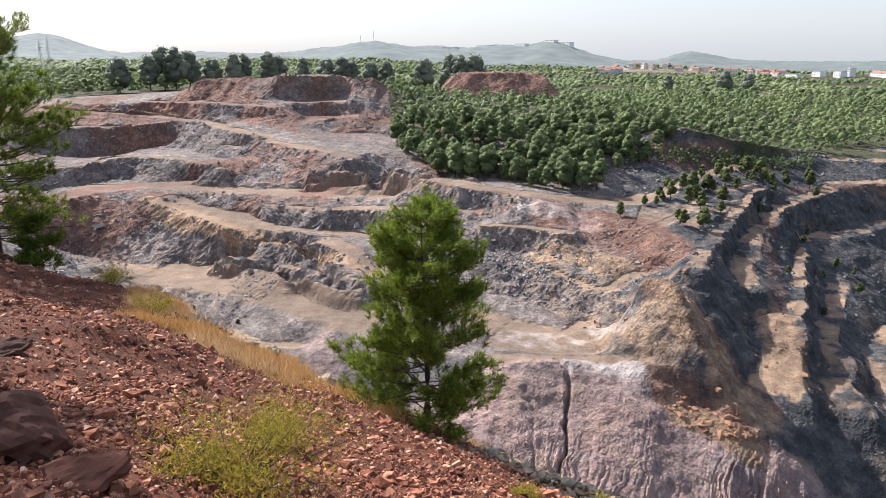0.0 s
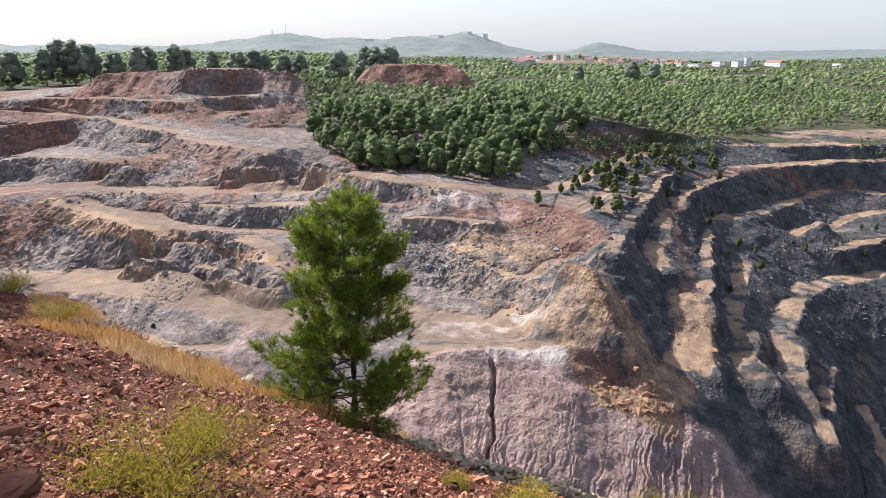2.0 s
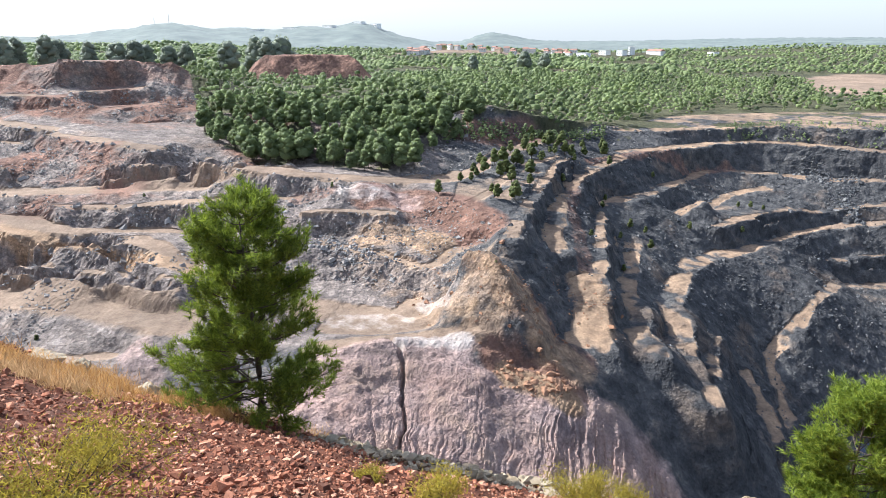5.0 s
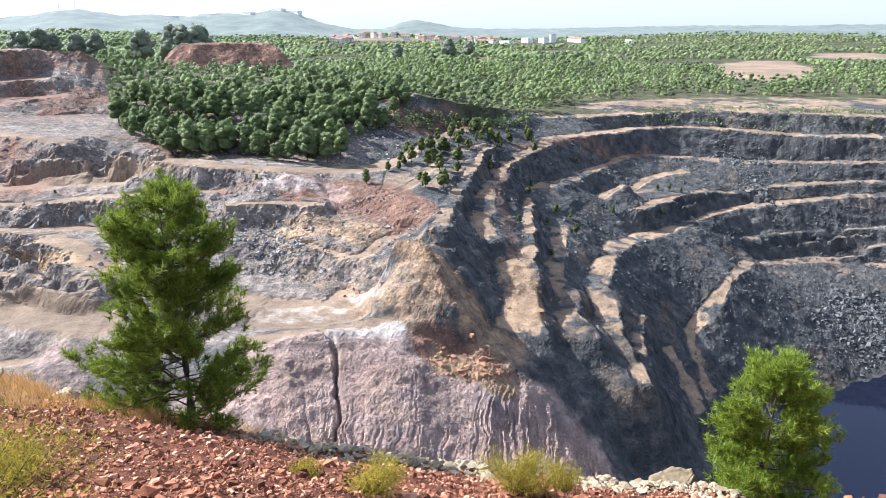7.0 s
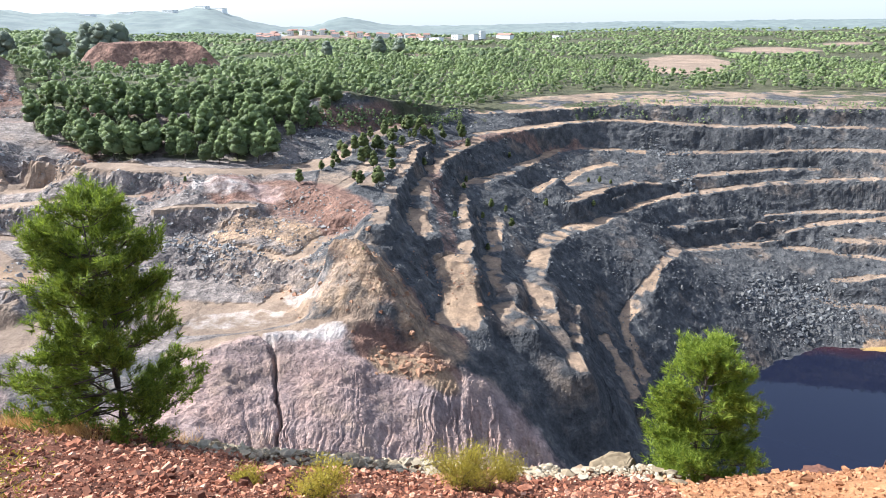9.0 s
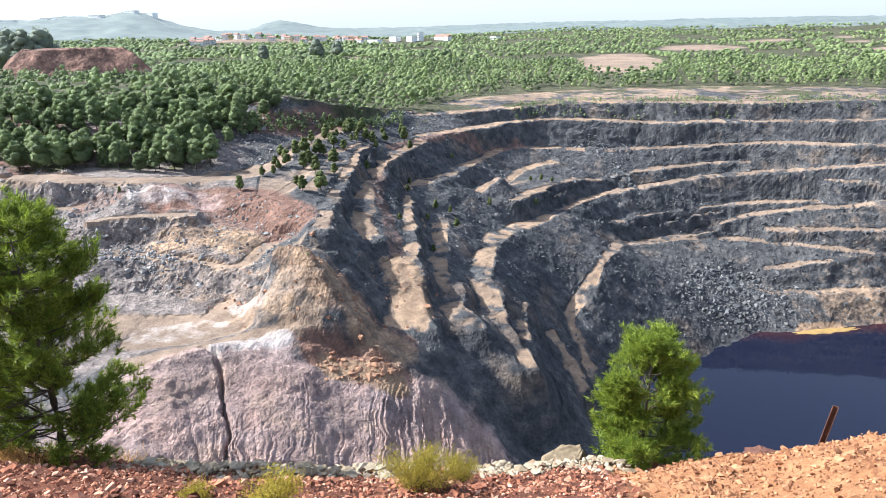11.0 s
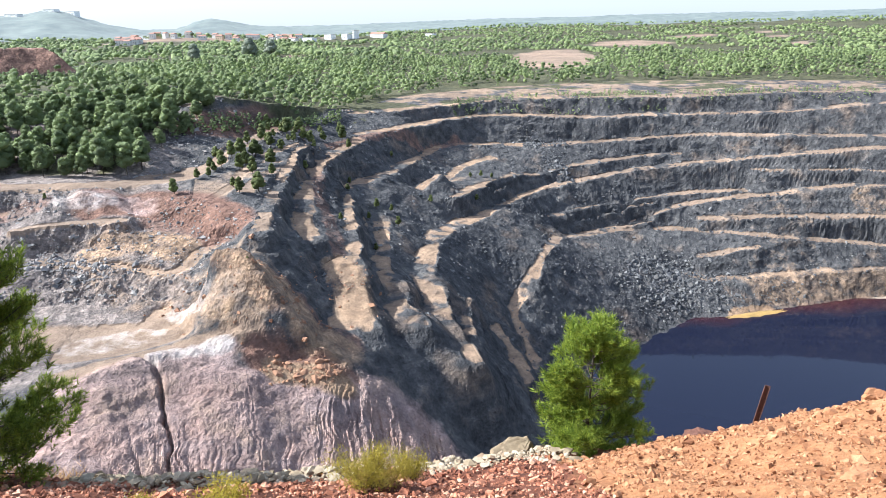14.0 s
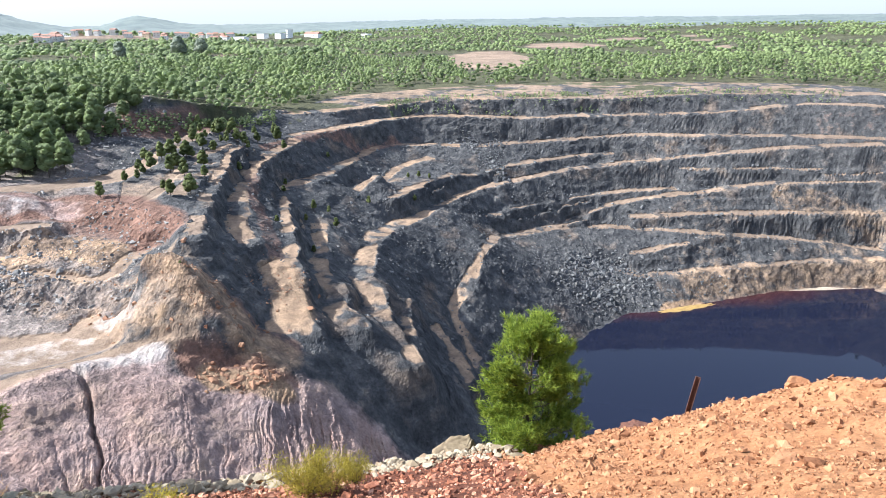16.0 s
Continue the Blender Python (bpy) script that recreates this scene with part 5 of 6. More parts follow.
def boulder(x, y, size, seed, mat, label, sink=0.25, flat=0.7, turn=0.0):
    v, f = rock_model(seed, 4, flat, 0.1)
    v = v * (1 + 0.11 * rough(v[:, 0] * 2 + seed, v[:, 1] * 2 + v[:, 2] * 3, seed, 0.8, 5, 0.7))[:, None]
    ob = new("boulder", mesh_of("boulder", [tuple(q * size) for q in v], [tuple(q) for q in f], mat, False))
    ob.location, ob.rotation_euler = (x, y, fore_height(x, y) + size * flat * (0.6 - sink)), (0.1, -0.15, turn)
    return tagged(ob, label, "boulder")


boulder(-4.95, 3.3, 0.45, 601, BROWN_STONE, "large dark brown boulder sunk in red scree", 0.3, 0.75)
boulder(-8.1, 5.6, 0.3, 602, BROWN_STONE, "dark red-brown boulder on the scree", 0.3, 0.7, 0.6)
boulder(-3.75, 2.95, 0.3, 603, RED_STONE, "flat pinkish slab half buried in scree", 0.4, 0.4, 1.2)
boulder(6.4, 5.4, 0.2, 604, ORANGE_STONE, "orange block lying on the mound", 0.2, 0.6)
boulder(7.9, 10.2, 0.3, 605, BROWN_STONE, "dark rough stone on the mound's crest", 0.3, 0.6)
boulder(10.0, 8.35, 0.2, 606, ORANGE_STONE, "orange stone on the mound's crest", 0.2, 0.7)
boulder(5.19, 13.22, 0.5, 607, PALE_STONE, "big pale cream boulder beside the young pine", 0.3, 0.8)
for k, (x, y, size) in enumerate(((-10.9, 14.0, 0.42), (-10.3, 14.2, 0.3), (-8.6, 14.0, 0.34), (-7.4, 14.1, 0.3), (-7.0, 14.3, 0.4), (-12.4, 13.9, 0.28))):
    boulder(x, y, size, 620 + k, PALE_STONE, "brownish-grey rock at the edge of the dry grass", 0.3, 0.7, 0.7 * k)
boulder(3.7, 13.6, 0.26, 608, PALE_STONE, "pale cream boulder on the rubble edge", 0.3, 0.6)


def spur_height(x, y):
    return float(PZ[int((y - PY[0, 0]) / (STEP / 3) + 0.5), int((x - PX[0, 0]) / (STEP / 3) + 0.5)])


RUST_ROCK = stone_tones("rusty_rock", (0.2, 0.1, 0.062), (0.34, 0.19, 0.118), (0.26, 0.145, 0.09))
rng = random.Random(71)
for k in range(90):   # a rusty outcrop breaking out of the clay
    big = rng.random() ** 2
    x, y, size = rng.uniform(-3, 13), rng.gauss(141.0, 2.0), 0.25 + 1.1 * big
    v, f = rock_model(720 + k, 2, rng.uniform(0.55, 0.85), 0.6)
    ob = new("boulder", mesh_of("boulder", [tuple(q * size) for q in v], [tuple(q) for q in f], RUST_ROCK, False))
    ob.location, ob.rotation_euler = (x, y, spur_height(x, y) - 0.3 * size), (rng.gauss(0, 0.5), rng.gauss(0, 0.5), rng.uniform(0, 6.28))
    tagged(ob, "rusty brown boulder breaking out of purple clay", "boulder", "rusty boulders on the spur")


# ---- bushes and dry grass ----
def bush(x, y, wide, tall, seed, leaves, label):
    r = random.Random(seed)
    wood, lv, lf = [], [], []
    for _ in range(int(10 + 14 * wide)):
        t, reach = r.uniform(0, 6.283), wide * 0.5 * math.sqrt(r.random())
        top = Vector((math.cos(t) * reach, math.sin(t) * reach, tall * r.uniform(0.55, 1.0) * (1 - 0.35 * (2 * reach / wide) ** 2)))
        mid = top * 0.5 + Vector((r.gauss(0, 0.04), r.gauss(0, 0.04), -0.05 * tall))
        pts = [(top.x * 0.08, top.y * 0.08, -0.05), tuple(mid), tuple(top)]
        wood.append(tube(pts, [0.011, 0.007, 0.0025], 4))
        for _ in range(int(leaves / (10 + 14 * wide))):
            s = r.uniform(0.4, 1.05)
            c = Vector(pts[1]).lerp(top, min(1, max(0, s * 2 - 1))) if s > 0.5 else Vector(pts[0]).lerp(mid, s * 2)
            c += Vector((r.gauss(0, 0.09), r.gauss(0, 0.09), r.gauss(0.02, 0.06))) * (0.5 + wide * 0.4)
            d = Vector((r.gauss(0, 0.6), r.gauss(0, 0.6), r.uniform(0.2, 1))).normalized()
            w = d.cross(Vector((r.uniform(-1, 1), r.uniform(-1, 1), 0.3))).normalized() * 0.005
            n, l = len(lv), r.uniform(0.03, 0.06)
            lv += [tuple(c - w), tuple(c + w), tuple(c + d * l + w * 0.4), tuple(c + d * l - w * 0.4)]
            lf.append((n, n + 1, n + 2, n + 3))
    ob = new("bush")
    part("stem_tangle", mesh_of("stem_tangle", *joined(wood), BARK), ob)
    part("leaves", mesh_of("leaves", lv, lf, BUSH, False), ob)
    ob.location = (x, y, fore_height(x, y))
    return tagged(ob, label, "bush", "bushes on the slope")


bush(-3.55, 4.3, 2.1, 0.55, 1, 7200, "wide sparse olive-green bush on red scree")
bush(1.2, 9.6, 1.3, 0.75, 2, 7000, "yellow-green bush at the edge of the slope")
bush(2.1, 10.4, 0.7, 0.6, 3, 3000, "thin yellow-green bush beside pale stones")
bush(-1.8, 7.9, 0.45, 0.26, 4, 1800, "small bright yellow-green bush on scree")
bush(-0.8, 6.9, 0.75, 0.4, 5, 2600, "low yellow-green bush on scree")
bush(-4.4, 6.1, 0.6, 0.4, 6, 2200, "low olive bush on red scree")
bush(-12.6, 12.6, 1.0, 0.6, 8, 3000, "dull green bush among dry grass")
bush(-14.9, 13.6, 1.1, 0.6, 9, 3000, "grey-green bush among dry grass")

grass = {0: ([], []), 1: ([], [])}
rng = random.Random(33)
tufts = 0
while tufts < 2300:   # tufts of dry grass, each a spray of bent blades
    x, y = rng.uniform(-19, -3.5), rng.uniform(8, 15.5)
    i, j = int((x - HX0) / FS), int((y - HY0) / FS)
    if rng.random() > grassy[j, i]:
        continue
    tufts += 1
    z, tall, wide = fore_height(x, y) - 0.02, 0.06 + 0.3 * rng.random() ** 1.7, rng.uniform(0.06, 0.24)
    gv, gf = grass[int(rough(np.array([x]), np.array([y]), 99, 1.6, 3)[0] + rng.gauss(0, 0.3) > 0.25)]
    for _ in range(26):
        bx_, by_, t = x + rng.gauss(0, wide), y + rng.gauss(0, wide), rng.uniform(0, 6.283)
        l, lean, w = tall * rng.uniform(0.6, 1.0), rng.uniform(0.2, 1.1), 0.006
        n = len(gv)
        gv += [(bx_ - w, by_, z), (bx_ + w, by_ + w, z), (bx_ + math.cos(t) * l * lean, by_ + math.sin(t) * l * lean, z + l)]
        gf.append((n, n + 1, n + 2))
tagged(new("dry_grass", mesh_of("dry_grass", *grass[0], DRY, False)), "golden dry grass along the slope's edge", "grass", kind="stuff")
tagged(new("withered_grass", mesh_of("withered_grass", *grass[1], STRAW, False)), "brown withered grass among golden tufts", "grass", kind="stuff")


# ---- the rusty post ----
def rusty_post(x, y):
    rust = plain("rusted_steel", (0.10, 0.045, 0.032), 0.85, 14, 0.5, 0.3, 0.004)
    hole = plain("hole_rim", (0.03, 0.018, 0.014), 0.9, 20)
    ob = new("rail_post")
    w, d, t, h = 0.052, 0.045, 0.014, 1.2

    def plate(x0, x1, y0, y1, top):
        bm = bmesh.new()
        bmesh.ops.create_cube(bm, size=1.0)
        for v in bm.verts:
            v.co = Vector((x0 if v.co.x < 0 else x1, y0 if v.co.y < 0 else y1, 0 if v.co.z < 0 else top))
        bmesh.ops.bevel(bm, geom=bm.edges[:], offset=0.003, segments=1, affect="EDGES")
        me = bpy.data.meshes.new("plate")
        bm.to_mesh(me)
        bm.free()
        me.materials.append(rust)
        return me
    web = part("web", plate(-w, w, 0, t, h), ob)
    part("flange", plate(-w, -w + t, -d, -0.002, h), ob)
    part("flange", plate(w - t, w, -d, -0.002, h - 0.02), ob)
    v, f = tube([(0.01, -0.003, h - 0.1), (0.01, 0.001, h - 0.1)], [0.014, 0.014], 10)
    part("bolt_hole", mesh_of("bolt_hole", v, f, hole), web)
    ob.location, ob.rotation_euler = (x, y, fore_height(x, y) - 0.28), (radians(-4), radians(9), radians(-40))
    return tagged(ob, "leaning rusty steel channel post in the orange mound", "post")


rusty_post(8.81, 9.85)

# ---- small pines on the rim, the benches and the quarry ----
slim = []
for k in range(4):
    (tv, tf), (lv, lf) = far_pine_parts(140 + k, 6.0 + 0.6 * k, 2.0 + 0.3 * (k % 2), 13, 22, 0.85)
    slim.append((mesh_of("trunk", tv, tf, BARK), mesh_of("crown", lv, lf, RIM_NEEDLES)))
RIM_PINES = [(-21, 228), (-15, 247), (-14, 241), (-10, 241), (-8, 258), (-7, 263), (-4, 263), (2, 269), (2, 279), (3, 316), (8, 303), (9, 260), (-2, 215), (-1, 219), (3, 236),
             (18, 297), (20, 302), (22, 301), (23, 294), (25, 305), (28, 312), (15, 292), (12, 291), (40, 305), (-12, 252), (5, 285), (-18, 236), (-6, 252), (0, 262), (-1, 274), (6, 297), (10, 284), (13, 300), (16, 303), (11, 308), (7, 272), (4, 262), (8, 278), (1, 255), (-3, 247), (12, 276), (16, 284), (20, 290), (6, 252), (-9, 246), (-6, 231), (24, 287), (28, 297), (32, 300), (-11, 234), (-5, 240), (0, 250), (30, 318), (34, 308)]
BENCH_PINES = [(38, 245), (43, 256), (61, 315), (98, 311), (103, 310), (108, 309), (93, 286), (70, 278), (25, 221), (49, 258), (36, 220), (49, 245), (33, 261), (36, 277)]
QUARRY_PINES = [(-187, 231), (-115, 145), (-135, 151), (-125, 219), (-61, 224), (-83, 272), (-150, 348), (-30, 142), (-4, 159)]
rng = random.Random(5)
for spots_, lo, hi, label, group in ((RIM_PINES, 0.5, 1.05, "slender green pine on the dusty pit rim", "pines on the rim"),
                                     (BENCH_PINES, 0.42, 0.75, "small pine rooted on a shaded bench", "pines on the benches"),
                                     ([(-142, 318), (-136, 311), (-123, 316), (-118, 305), (-108, 300), (-96, 295), (-150, 320), (-101, 288), (-88, 280), (-112, 310), (-82, 272), (-129, 309)], 0.55, 0.95, "pine on the bare red bank by the haul road", "pines on the red bank"),
                                     (QUARRY_PINES, 0.25, 0.5, "small green pine among quarry rubble", "pines in the quarry")):
    for x, y in spots_:
        if lo == 0.5:   # uneven along the rim
            x, y = x + rng.gauss(0, 3.5), y + rng.gauss(0, 3.5)
        tree = new("pine_tree")
        trunk_me, crown_me = slim[rng.randrange(4)]
        part("trunk", trunk_me, tree)
        part("crown", crown_me, tree)
        place(tree, x, y, height(x, y) - 0.3, rng.uniform(0, 6.28), lo + (hi - lo) * rng.random() ** 1.6)
        tagged(tree, label, "tree", group)

# ---- tall trees on the skyline ----
tall_masters = []
for k in range(4):
    (tv, tf), (lv, lf) = far_pine_parts(160 + k, 10.0, 3.0 + 0.4 * k, 16, 50, 0.8)
    tall_masters.append((mesh_of("trunk", tv, tf, BARK), mesh_of("crown", lv, lf, HAZED_GUM_LEAVES)))
rng = random.Random(61)
for az, r, s in [(-45.5, 560, 1.2), (-43.4, 590, 1.5), (-42.4, 600, 2.2), (-41.6, 590, 2.3), (-40.6, 600, 1.9), (-39, 610, 1.2), (-37.4, 590, 1.7), (-36.6, 600, 1.8), (-34.8, 600, 2.0),
                 (-34.1, 610, 1.6), (-32.2, 620, 1.4), (-30.4, 630, 1.3), (-29.2, 620, 1.5), (-28.4, 640, 1.2), (-26.9, 620, 1.1), (-25.6, 610, 1.2), (-22.6, 640, 1.5), (-20.6, 700, 1.9), (-19.8, 690, 2.0), (-18.6, 700, 1.8),
                 (0.4, 900, 2.6), (-3.6, 880, 2.2), (2.0, 950, 2.2)]:
    tree = new("tall_tree")
    trunk_me, crown_me = tall_masters[rng.randrange(4)]
    part("trunk", trunk_me, tree)
    part("crown", crown_me, tree)
    x, y = r * math.sin(radians(az)), r * math.cos(radians(az))
    place(tree, x, y, land(x, y) - 0.5, rng.uniform(0, 6.28), max(s, (125 + 9 * (s - 1.25) - land(x, y)) / 10) if r < 800 else s)
    tagged(tree, "tall dark tree standing above the far woods", "tree", "tall trees on the skyline")

# ---- fallen rock on the slopes ----
rocks = [chip_model(700 + k) for k in range(8)]
SLIDE_TOP, SLIDE_FOOT = (174, 272), (182, 245)
rows, slide_rows = [], []
rng = random.Random(9)
while len(rows) < 17000:
    a, r = rng.uniform(-56, -2), math.sqrt(rng.uniform(150 ** 2, 400 ** 2))
    x, y = r * math.sin(radians(a)), r * math.cos(radians(a))
    i, j = int((x - X0) / STEP), int((y - Y0) / STEP)
    if SLOPE[j, i] < 0.22 or scrub[j, i] > 0.3 or purple[j, i] > 0.2 or rough(np.array([x]), np.array([y]), 81, 30.0, 2)[0] < -0.75:
        continue
    rows.append((x, y, height(x, y), min(1.5, 0.16 * math.exp(abs(rng.gauss(0, 0.72)))), rng.uniform(0, 6.28), rng.randrange(8)))
for sx, sy, ex, ey, n in ((145, 360, 149, 343, 260), (149, 343, 153, 323, 320), (162, 357, 158, 340, 160), (-35, 173, -15, 164, 420), (-62, 200, -40, 185, 260)):   # slides and heaps
    for _ in range(n):
        f = rng.random()
        x, y = sx + (ex - sx) * f + rng.gauss(0, 3.2), sy + (ey - sy) * f + rng.gauss(0, 3.2)
        (slide_rows if sx > 0 else rows).append((x, y, height(x, y) + 0.1, min(1.6, 0.3 * math.exp(abs(rng.gauss(0, 0.6)))), rng.uniform(0, 6.28), rng.randrange(8)))
brown_rows = []
for _ in range(520):   # loose brown rock down the nose and over the broad ledge
    x, y, top = rng.choice(((-4, 165, 6.5), (2, 155, 5.0), (20, 178, 7.0), (-16, 172, 6.0)))
    x, y = rng.gauss(x, top), rng.gauss(y, top)
    z = spur_height(x, y) if -110 < x < 55 and 110 < y < 172 else height(x, y)
    brown_rows.append((x, y, z, min(1.2, 0.12 * math.exp(abs(rng.gauss(0, 0.85)))), rng.uniform(0, 6.28), rng.randrange(8)))
scatter("brown_rubble", brown_rows, rocks, RUST_ROCK, "loose rusty brown rock on the nose above the pit", "rubble")
SLIDE_STONE = stone_tones("blue_grey_stone", (0.05, 0.052, 0.057), (0.10, 0.101, 0.105), (0.2, 0.196, 0.194), (0.07, 0.07, 0.073), (0.14, 0.134, 0.128))
for _ in range(5200):   # the slide above the lake
    f, w = rng.random(), rng.gauss(0, 1)
    x, y = SLIDE_TOP[0] + (SLIDE_FOOT[0] - SLIDE_TOP[0]) * f + w * (11 + 4 * f), SLIDE_TOP[1] + (SLIDE_FOOT[1] - SLIDE_TOP[1]) * f + rng.gauss(0, 3.5) + 0.5 * w
    if height(x, y) > 0.6:
        s = min(1.5, 0.16 * math.exp(abs(rng.gauss(0, 0.8))))
        slide_rows.append((x, y, height(x, y) + 0.2 * s, s, rng.uniform(0, 6.28), rng.randrange(8)))
ledge_rows = []
while len(ledge_rows) < 9000:   # broken rock along the backs and lips of the ledges
    a, r = rng.uniform(-2, 50), math.sqrt(rng.uniform(150 ** 2, 420 ** 2))
    x, y = r * math.sin(radians(a)), r * math.cos(radians(a))
    i, j = int((x - X0) / STEP), int((y - Y0) / STEP)
    if GZ[j, i] < 1 or not 0.2 < SLOPE[j, i] < 1.3 or scrub[j, i] > 0.3 or (x < 58 and y < 178):
        continue
    ledge_rows.append((x, y, height(x, y), min(0.9, 0.13 * math.exp(abs(rng.gauss(0, 0.75)))) * (0.7 + r / 500), rng.uniform(0, 6.28), rng.randrange(8)))
scatter("ledge_rubble", ledge_rows, rocks, SLIDE_STONE, "blue-grey broken rock strewn along the pit's ledges", "rubble")
scatter("slide_rubble", slide_rows, rocks, SLIDE_STONE, "blue-grey rock slide of broken blocks above the lake", "rubble")
scatter("quarry_rubble", rows, rocks, GREY_STONE, "grey broken rock strewn over the quarry faces", "rubble")


# ---- bright sediment at the lake's edge ----
def shoal(name, x, y, long_, wide, turn, colour, label):
    r = random.Random(int(x))
    n = 28
    ring = [(math.cos(6.2832 * k / n) * long_ * r.uniform(0.8, 1.1), math.sin(6.2832 * k / n) * wide * r.uniform(0.75, 1.15)) for k in range(n)]
    v = [(a, b, 0.0) for a, b in ring] + [(a * 0.6, b * 0.6, 0.22) for a, b in ring] + [(0, 0, 0.3)]
    f = [(k, (k + 1) % n, n + (k + 1) % n, n + k) for k in range(n)] + [(n + k, n + (k + 1) % n, 2 * n) for k in range(n)]
    ob = new(name, mesh_of(name, v, f, plain(name, colour, 0.6, 0.4, 0.3)))
    ob.location, ob.rotation_euler = (x, y, 0.36), (0, 0, radians(turn))
    return tagged(ob, label, "shoal", kind="structure")


shoal("ground_shoal", 206, 236.5, 15, 2.6, -2, (0.30, 0.19, 0.06), "yellow sulphur crust at the lake's edge")
shoal("ground_beach", 292, 231, 27, 4.0, -13, (0.36, 0.29, 0.22), "pale beach at the lake's edge")

# ---- scrub along the rim ----
rng = random.Random(44)
rows = []
while len(rows) < 520:
    a = rng.uniform(16, 50)
    r = np.interp(a, (12, 20, 30, 40, 53), (368, 404, 424, 452, 486)) + rng.uniform(-9, 14)
    x, y = r * math.sin(radians(a)), r * math.cos(radians(a))
    rows.append((x, y, height(x, y) - 0.3, rng.uniform(0.12, 0.34) * (1.5 if rng.random() < 0.12 else 1), rng.uniform(0, 6.28), rng.randrange(4)))
while len(rows) < 820:   # the shaded cut under the wood
    a = rng.uniform(-6, 7)
    r = np.interp(a, (-6, -3, 0, 3, 7), (290, 296, 304, 322, 348)) - rng.uniform(0, 12)
    x, y = r * math.sin(radians(a)), r * math.cos(radians(a))
    rows.append((x, y, height(x, y) - 0.3, rng.uniform(0.15, 0.5), rng.uniform(0, 6.28), rng.randrange(4)))
scatter("rim_scrub", rows, models[:4], FAR_HAZED_NEEDLES, "low green scrub along the dusty pit rim", "scrub", True)

# ---- far buildings ----
CHALK = plain("chalk_render", (0.78, 0.77, 0.75), 0.9, 0.3, 0.06)
WHITE = plain("white_render", (0.6, 0.58, 0.55), 0.9, 0.3, 0.08)
OCHRE_WALL = plain("ochre_render", (0.55, 0.42, 0.30), 0.9, 0.3, 0.12)
TILES = plain("clay_tiles", (0.30, 0.16, 0.12), 0.9, 0.5, 0.25)
FLAT_ROOF = plain("flat_roof", (0.42, 0.40, 0.38), 0.9, 0.5, 0.15)
GLASS = plain("window_glass", (0.04, 0.05, 0.06), 0.15, 1.0, 0.1)
STEEL = plain("galvanised_steel", (0.35, 0.36, 0.37), 0.5, 3.0, 0.1, 0.6)


def box(x0, x1, y0, y1, z0, z1):
    v = [(x, y, z) for z in (z0, z1) for y in (y0, y1) for x in (x0, x1)]
    return v, [(0, 2, 3, 1), (4, 5, 7, 6), (0, 1, 5, 4), (2, 6, 7, 3), (0, 4, 6, 2), (1, 3, 7, 5)]


def building(name, az, r, w, d, h, wall, gable, label, turn=0.0, category="house", rise=0.0):
    ob = new(name)
    wall_ob = part("wall", mesh_of("wall", *box(-w / 2, w / 2, -d / 2, d / 2, -6, h), wall, False), ob)
    if gable:
        v = [(-w / 2 - 0.5, -d / 2 - 0.5, h), (w / 2 + 0.5, -d / 2 - 0.5, h), (w / 2 + 0.5, d / 2 + 0.5, h), (-w / 2 - 0.5, d / 2 + 0.5, h), (-w / 2, 0, h + d * 0.28), (w / 2, 0, h + d * 0.28)]
        part("roof", mesh_of("roof", v, [(0, 1, 5, 4), (2, 3, 4, 5), (1, 2, 5), (3, 0, 4), (3, 2, 1, 0)], TILES, False), ob)
    else:
        part("roof", mesh_of("roof", *box(-w / 2 - 0.3, w / 2 + 0.3, -d / 2 - 0.3, d / 2 + 0.3, h, h + 0.6), FLAT_ROOF, False), ob)
    n = max(2, int(w / 4))
    for floor_ in range(max(1, int(h / 3.2))):
        for k in range(n):
            cx = -w / 2 + w * (k + 0.5) / n
            part("window", mesh_of("window", *box(cx - 0.7, cx + 0.7, -d / 2 - 0.06, -d / 2 + 0.1, floor_ * 3.1 + 1.0, floor_ * 3.1 + 2.3), GLASS, False), wall_ob)
    x, y = r * math.sin(radians(az)), r * math.cos(radians(az))
    ob.location, ob.rotation_euler = (x, y, land(x, y) + rise), (0, 0, radians(turn - az))
    return tagged(ob, label, category, "buildings of the far town")


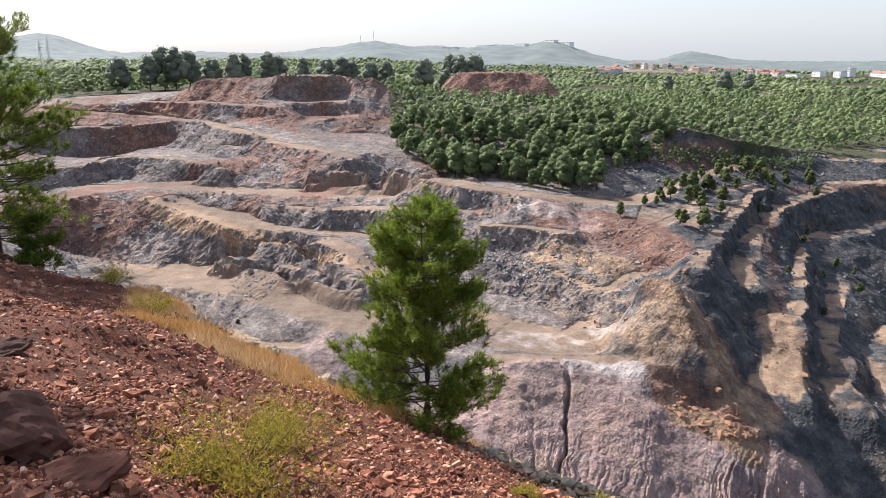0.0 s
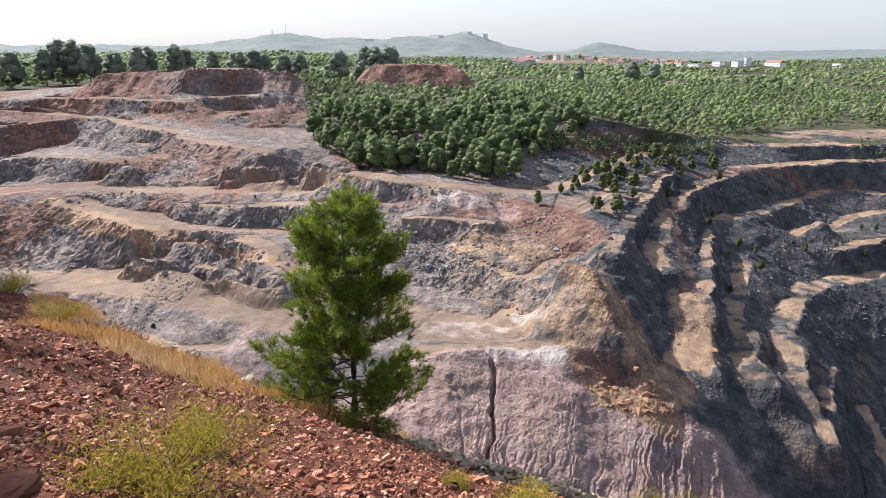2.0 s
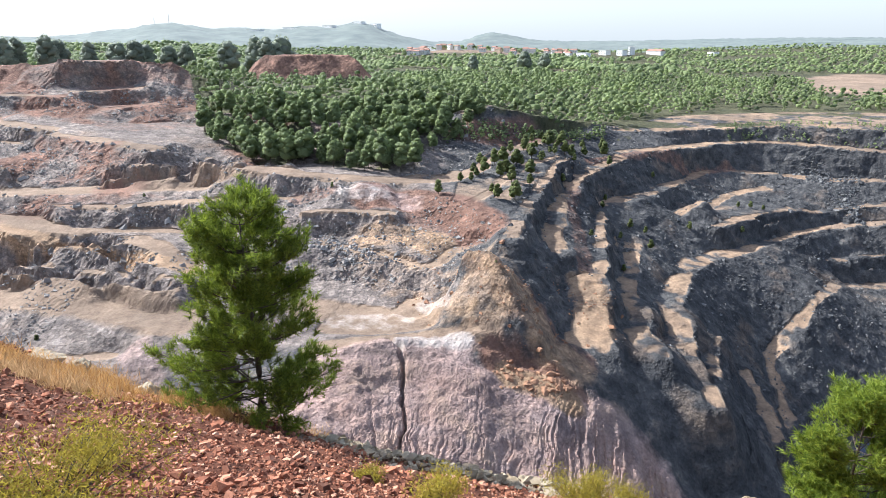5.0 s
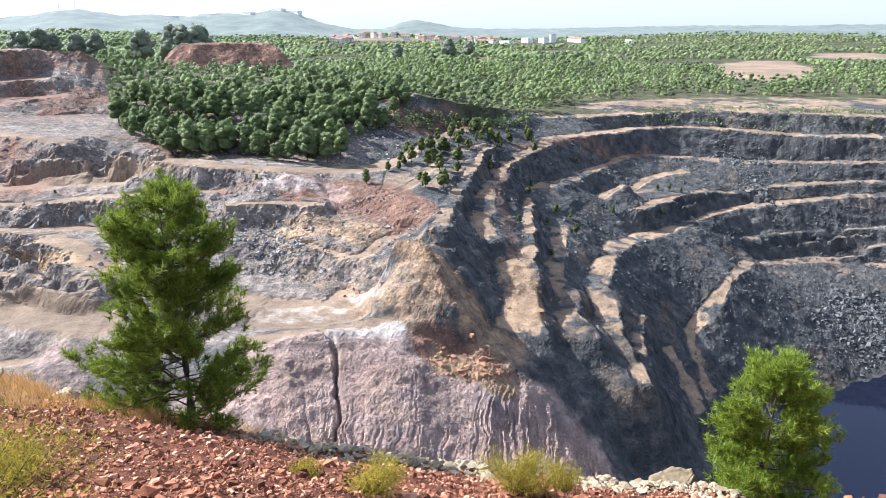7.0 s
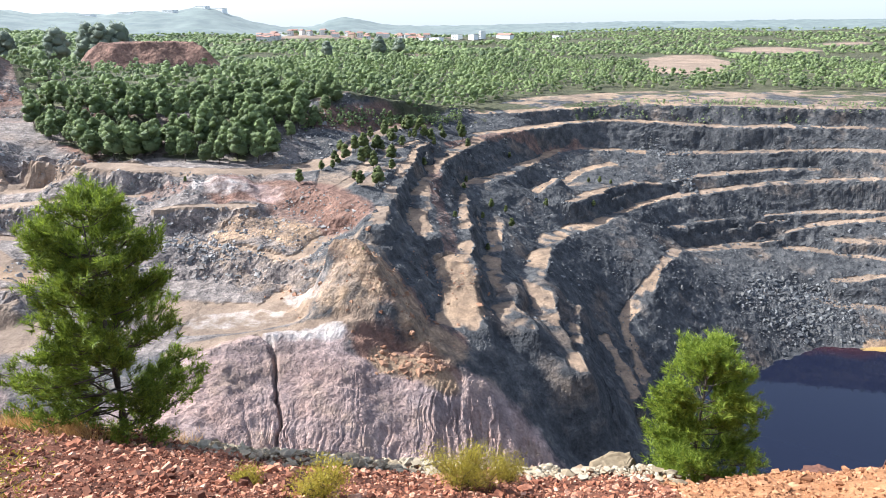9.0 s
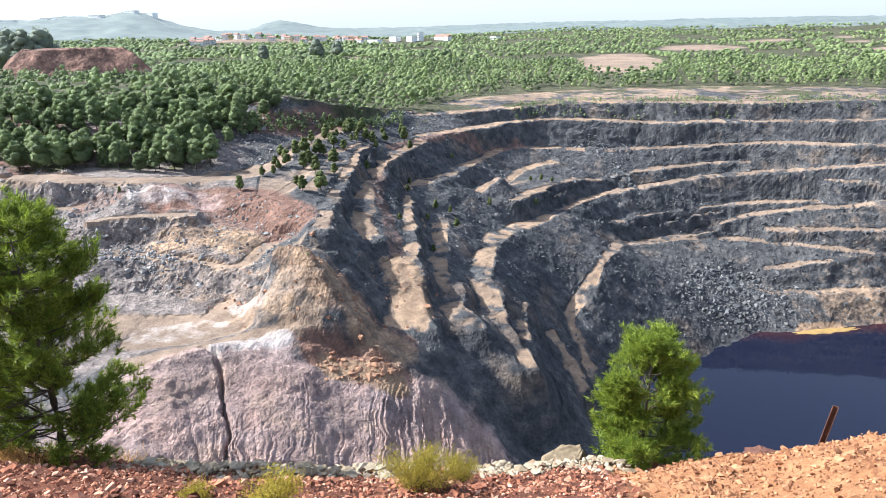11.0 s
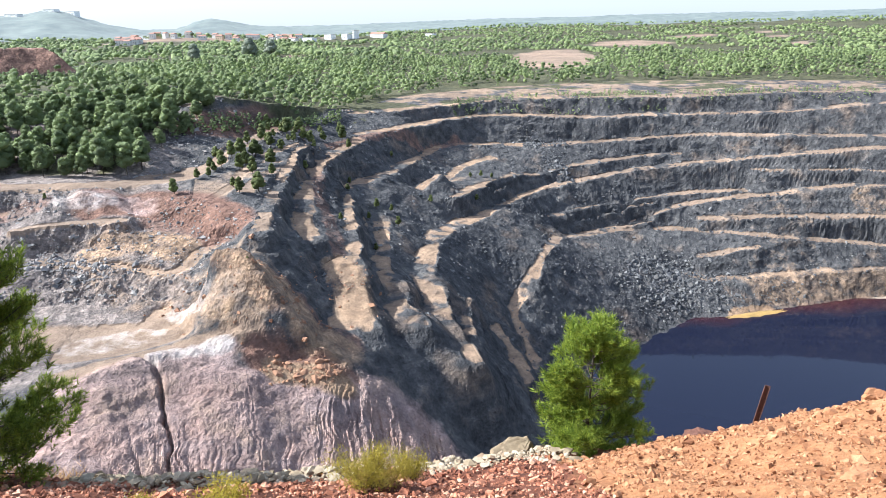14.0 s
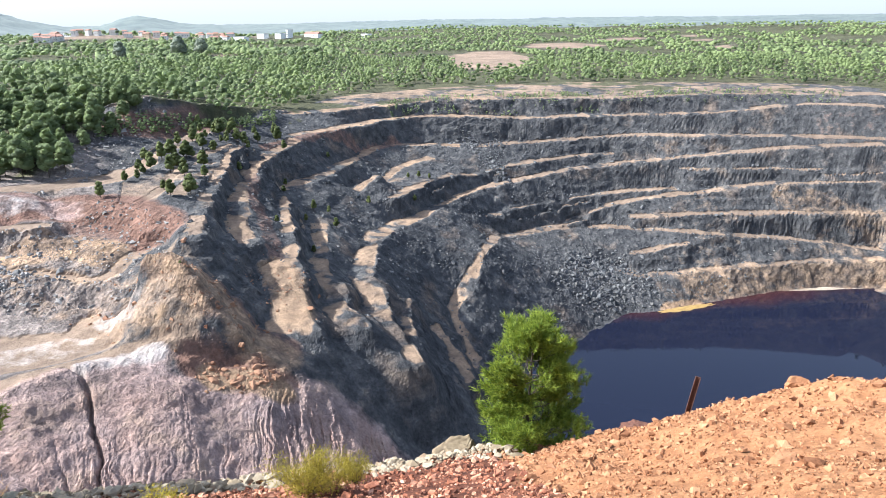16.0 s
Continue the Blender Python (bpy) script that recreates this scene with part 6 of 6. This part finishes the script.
rng = random.Random(14)
for k in range(44):
    az = rng.uniform(-9, 4.5)
    building("house", az, rng.uniform(1390, 1540) + 40 * math.sin(az), rng.uniform(8, 15), rng.uniform(7, 9), rng.choice((4, 6, 7)), rng.choice((WHITE, WHITE, OCHRE_WALL)), True,
             "small pale house with clay tile roof", rng.uniform(-60, 0), rise=2)
for az, r, w, h, label in ((5.0, 1370, 24, 6, "long white factory building"), (6.6, 1400, 17, 7, "white factory building near town"), (7.9, 1390, 14, 8, "white block of the works"), (8.6, 1400, 5, 13, "tall pale works tower"),
                           (10.4, 1420, 34, 5, "long low shed with reddish roof"), (14.5, 1450, 16, 5, "white farm building among woods"), (-6.8, 1540, 60, 8, "long pale school building")):
    building("works_building", az, r, w, 14, h, CHALK, "reddish" in label, label, -40, category="building", rise=1)
for az, w, h in ((-20.5, 60, 8), (-17.6, 80, 8), (-14.9, 44, 11), (-12.6, 40, 10), (-11.4, 42, 12)):
    building("apartment_block", az, 2230, w, 18, h, CHALK, False, "pale apartment block on the far hilltop", -48, category="building", rise=-3)


def lattice_mast(az, r, tall, wide, label, arms):
    ob = new("pylon" if arms else "radio_mast")
    for sx in (-1, 1):
        for sy in (-1, 1):
            part("leg", mesh_of("leg", *tube([(sx * wide, sy * wide, -8), (sx * wide * 0.25, sy * wide * 0.25, tall * 0.7), (0.1 * sx, 0.1 * sy, tall)], [0.22, 0.16, 0.1], 4), STEEL), ob)
    for k in range(7):
        f = k / 7
        w = wide * (1 - f) + 0.3
        part("brace", mesh_of("brace", *tube([(-w, -w, tall * f * 0.8), (w, w, tall * (f + 0.1) * 0.8)], [0.1, 0.1], 4), STEEL), ob)
    for z in arms:
        part("arm", mesh_of("arm", *tube([(-5, 0, tall * z), (5, 0, tall * z)], [0.18, 0.18], 4), STEEL), ob)
    x, y = r * math.sin(radians(az)), r * math.cos(radians(az))
    ob.location = (x, y, land(x, y))
    return tagged(ob, label, "mast")


lattice_mast(-50.3, 900, 40, 2.6, "grey lattice power pylon above the woods", (0.75, 0.86))
lattice_mast(-49.8, 960, 42, 2.6, "grey lattice power pylon above the woods", (0.75, 0.86))
lattice_mast(-26.6, 2300, 40, 1.5, "slender radio mast on the far hill", ())
lattice_mast(-27.6, 2300, 26, 1.5, "slender radio mast on the far hill", ())
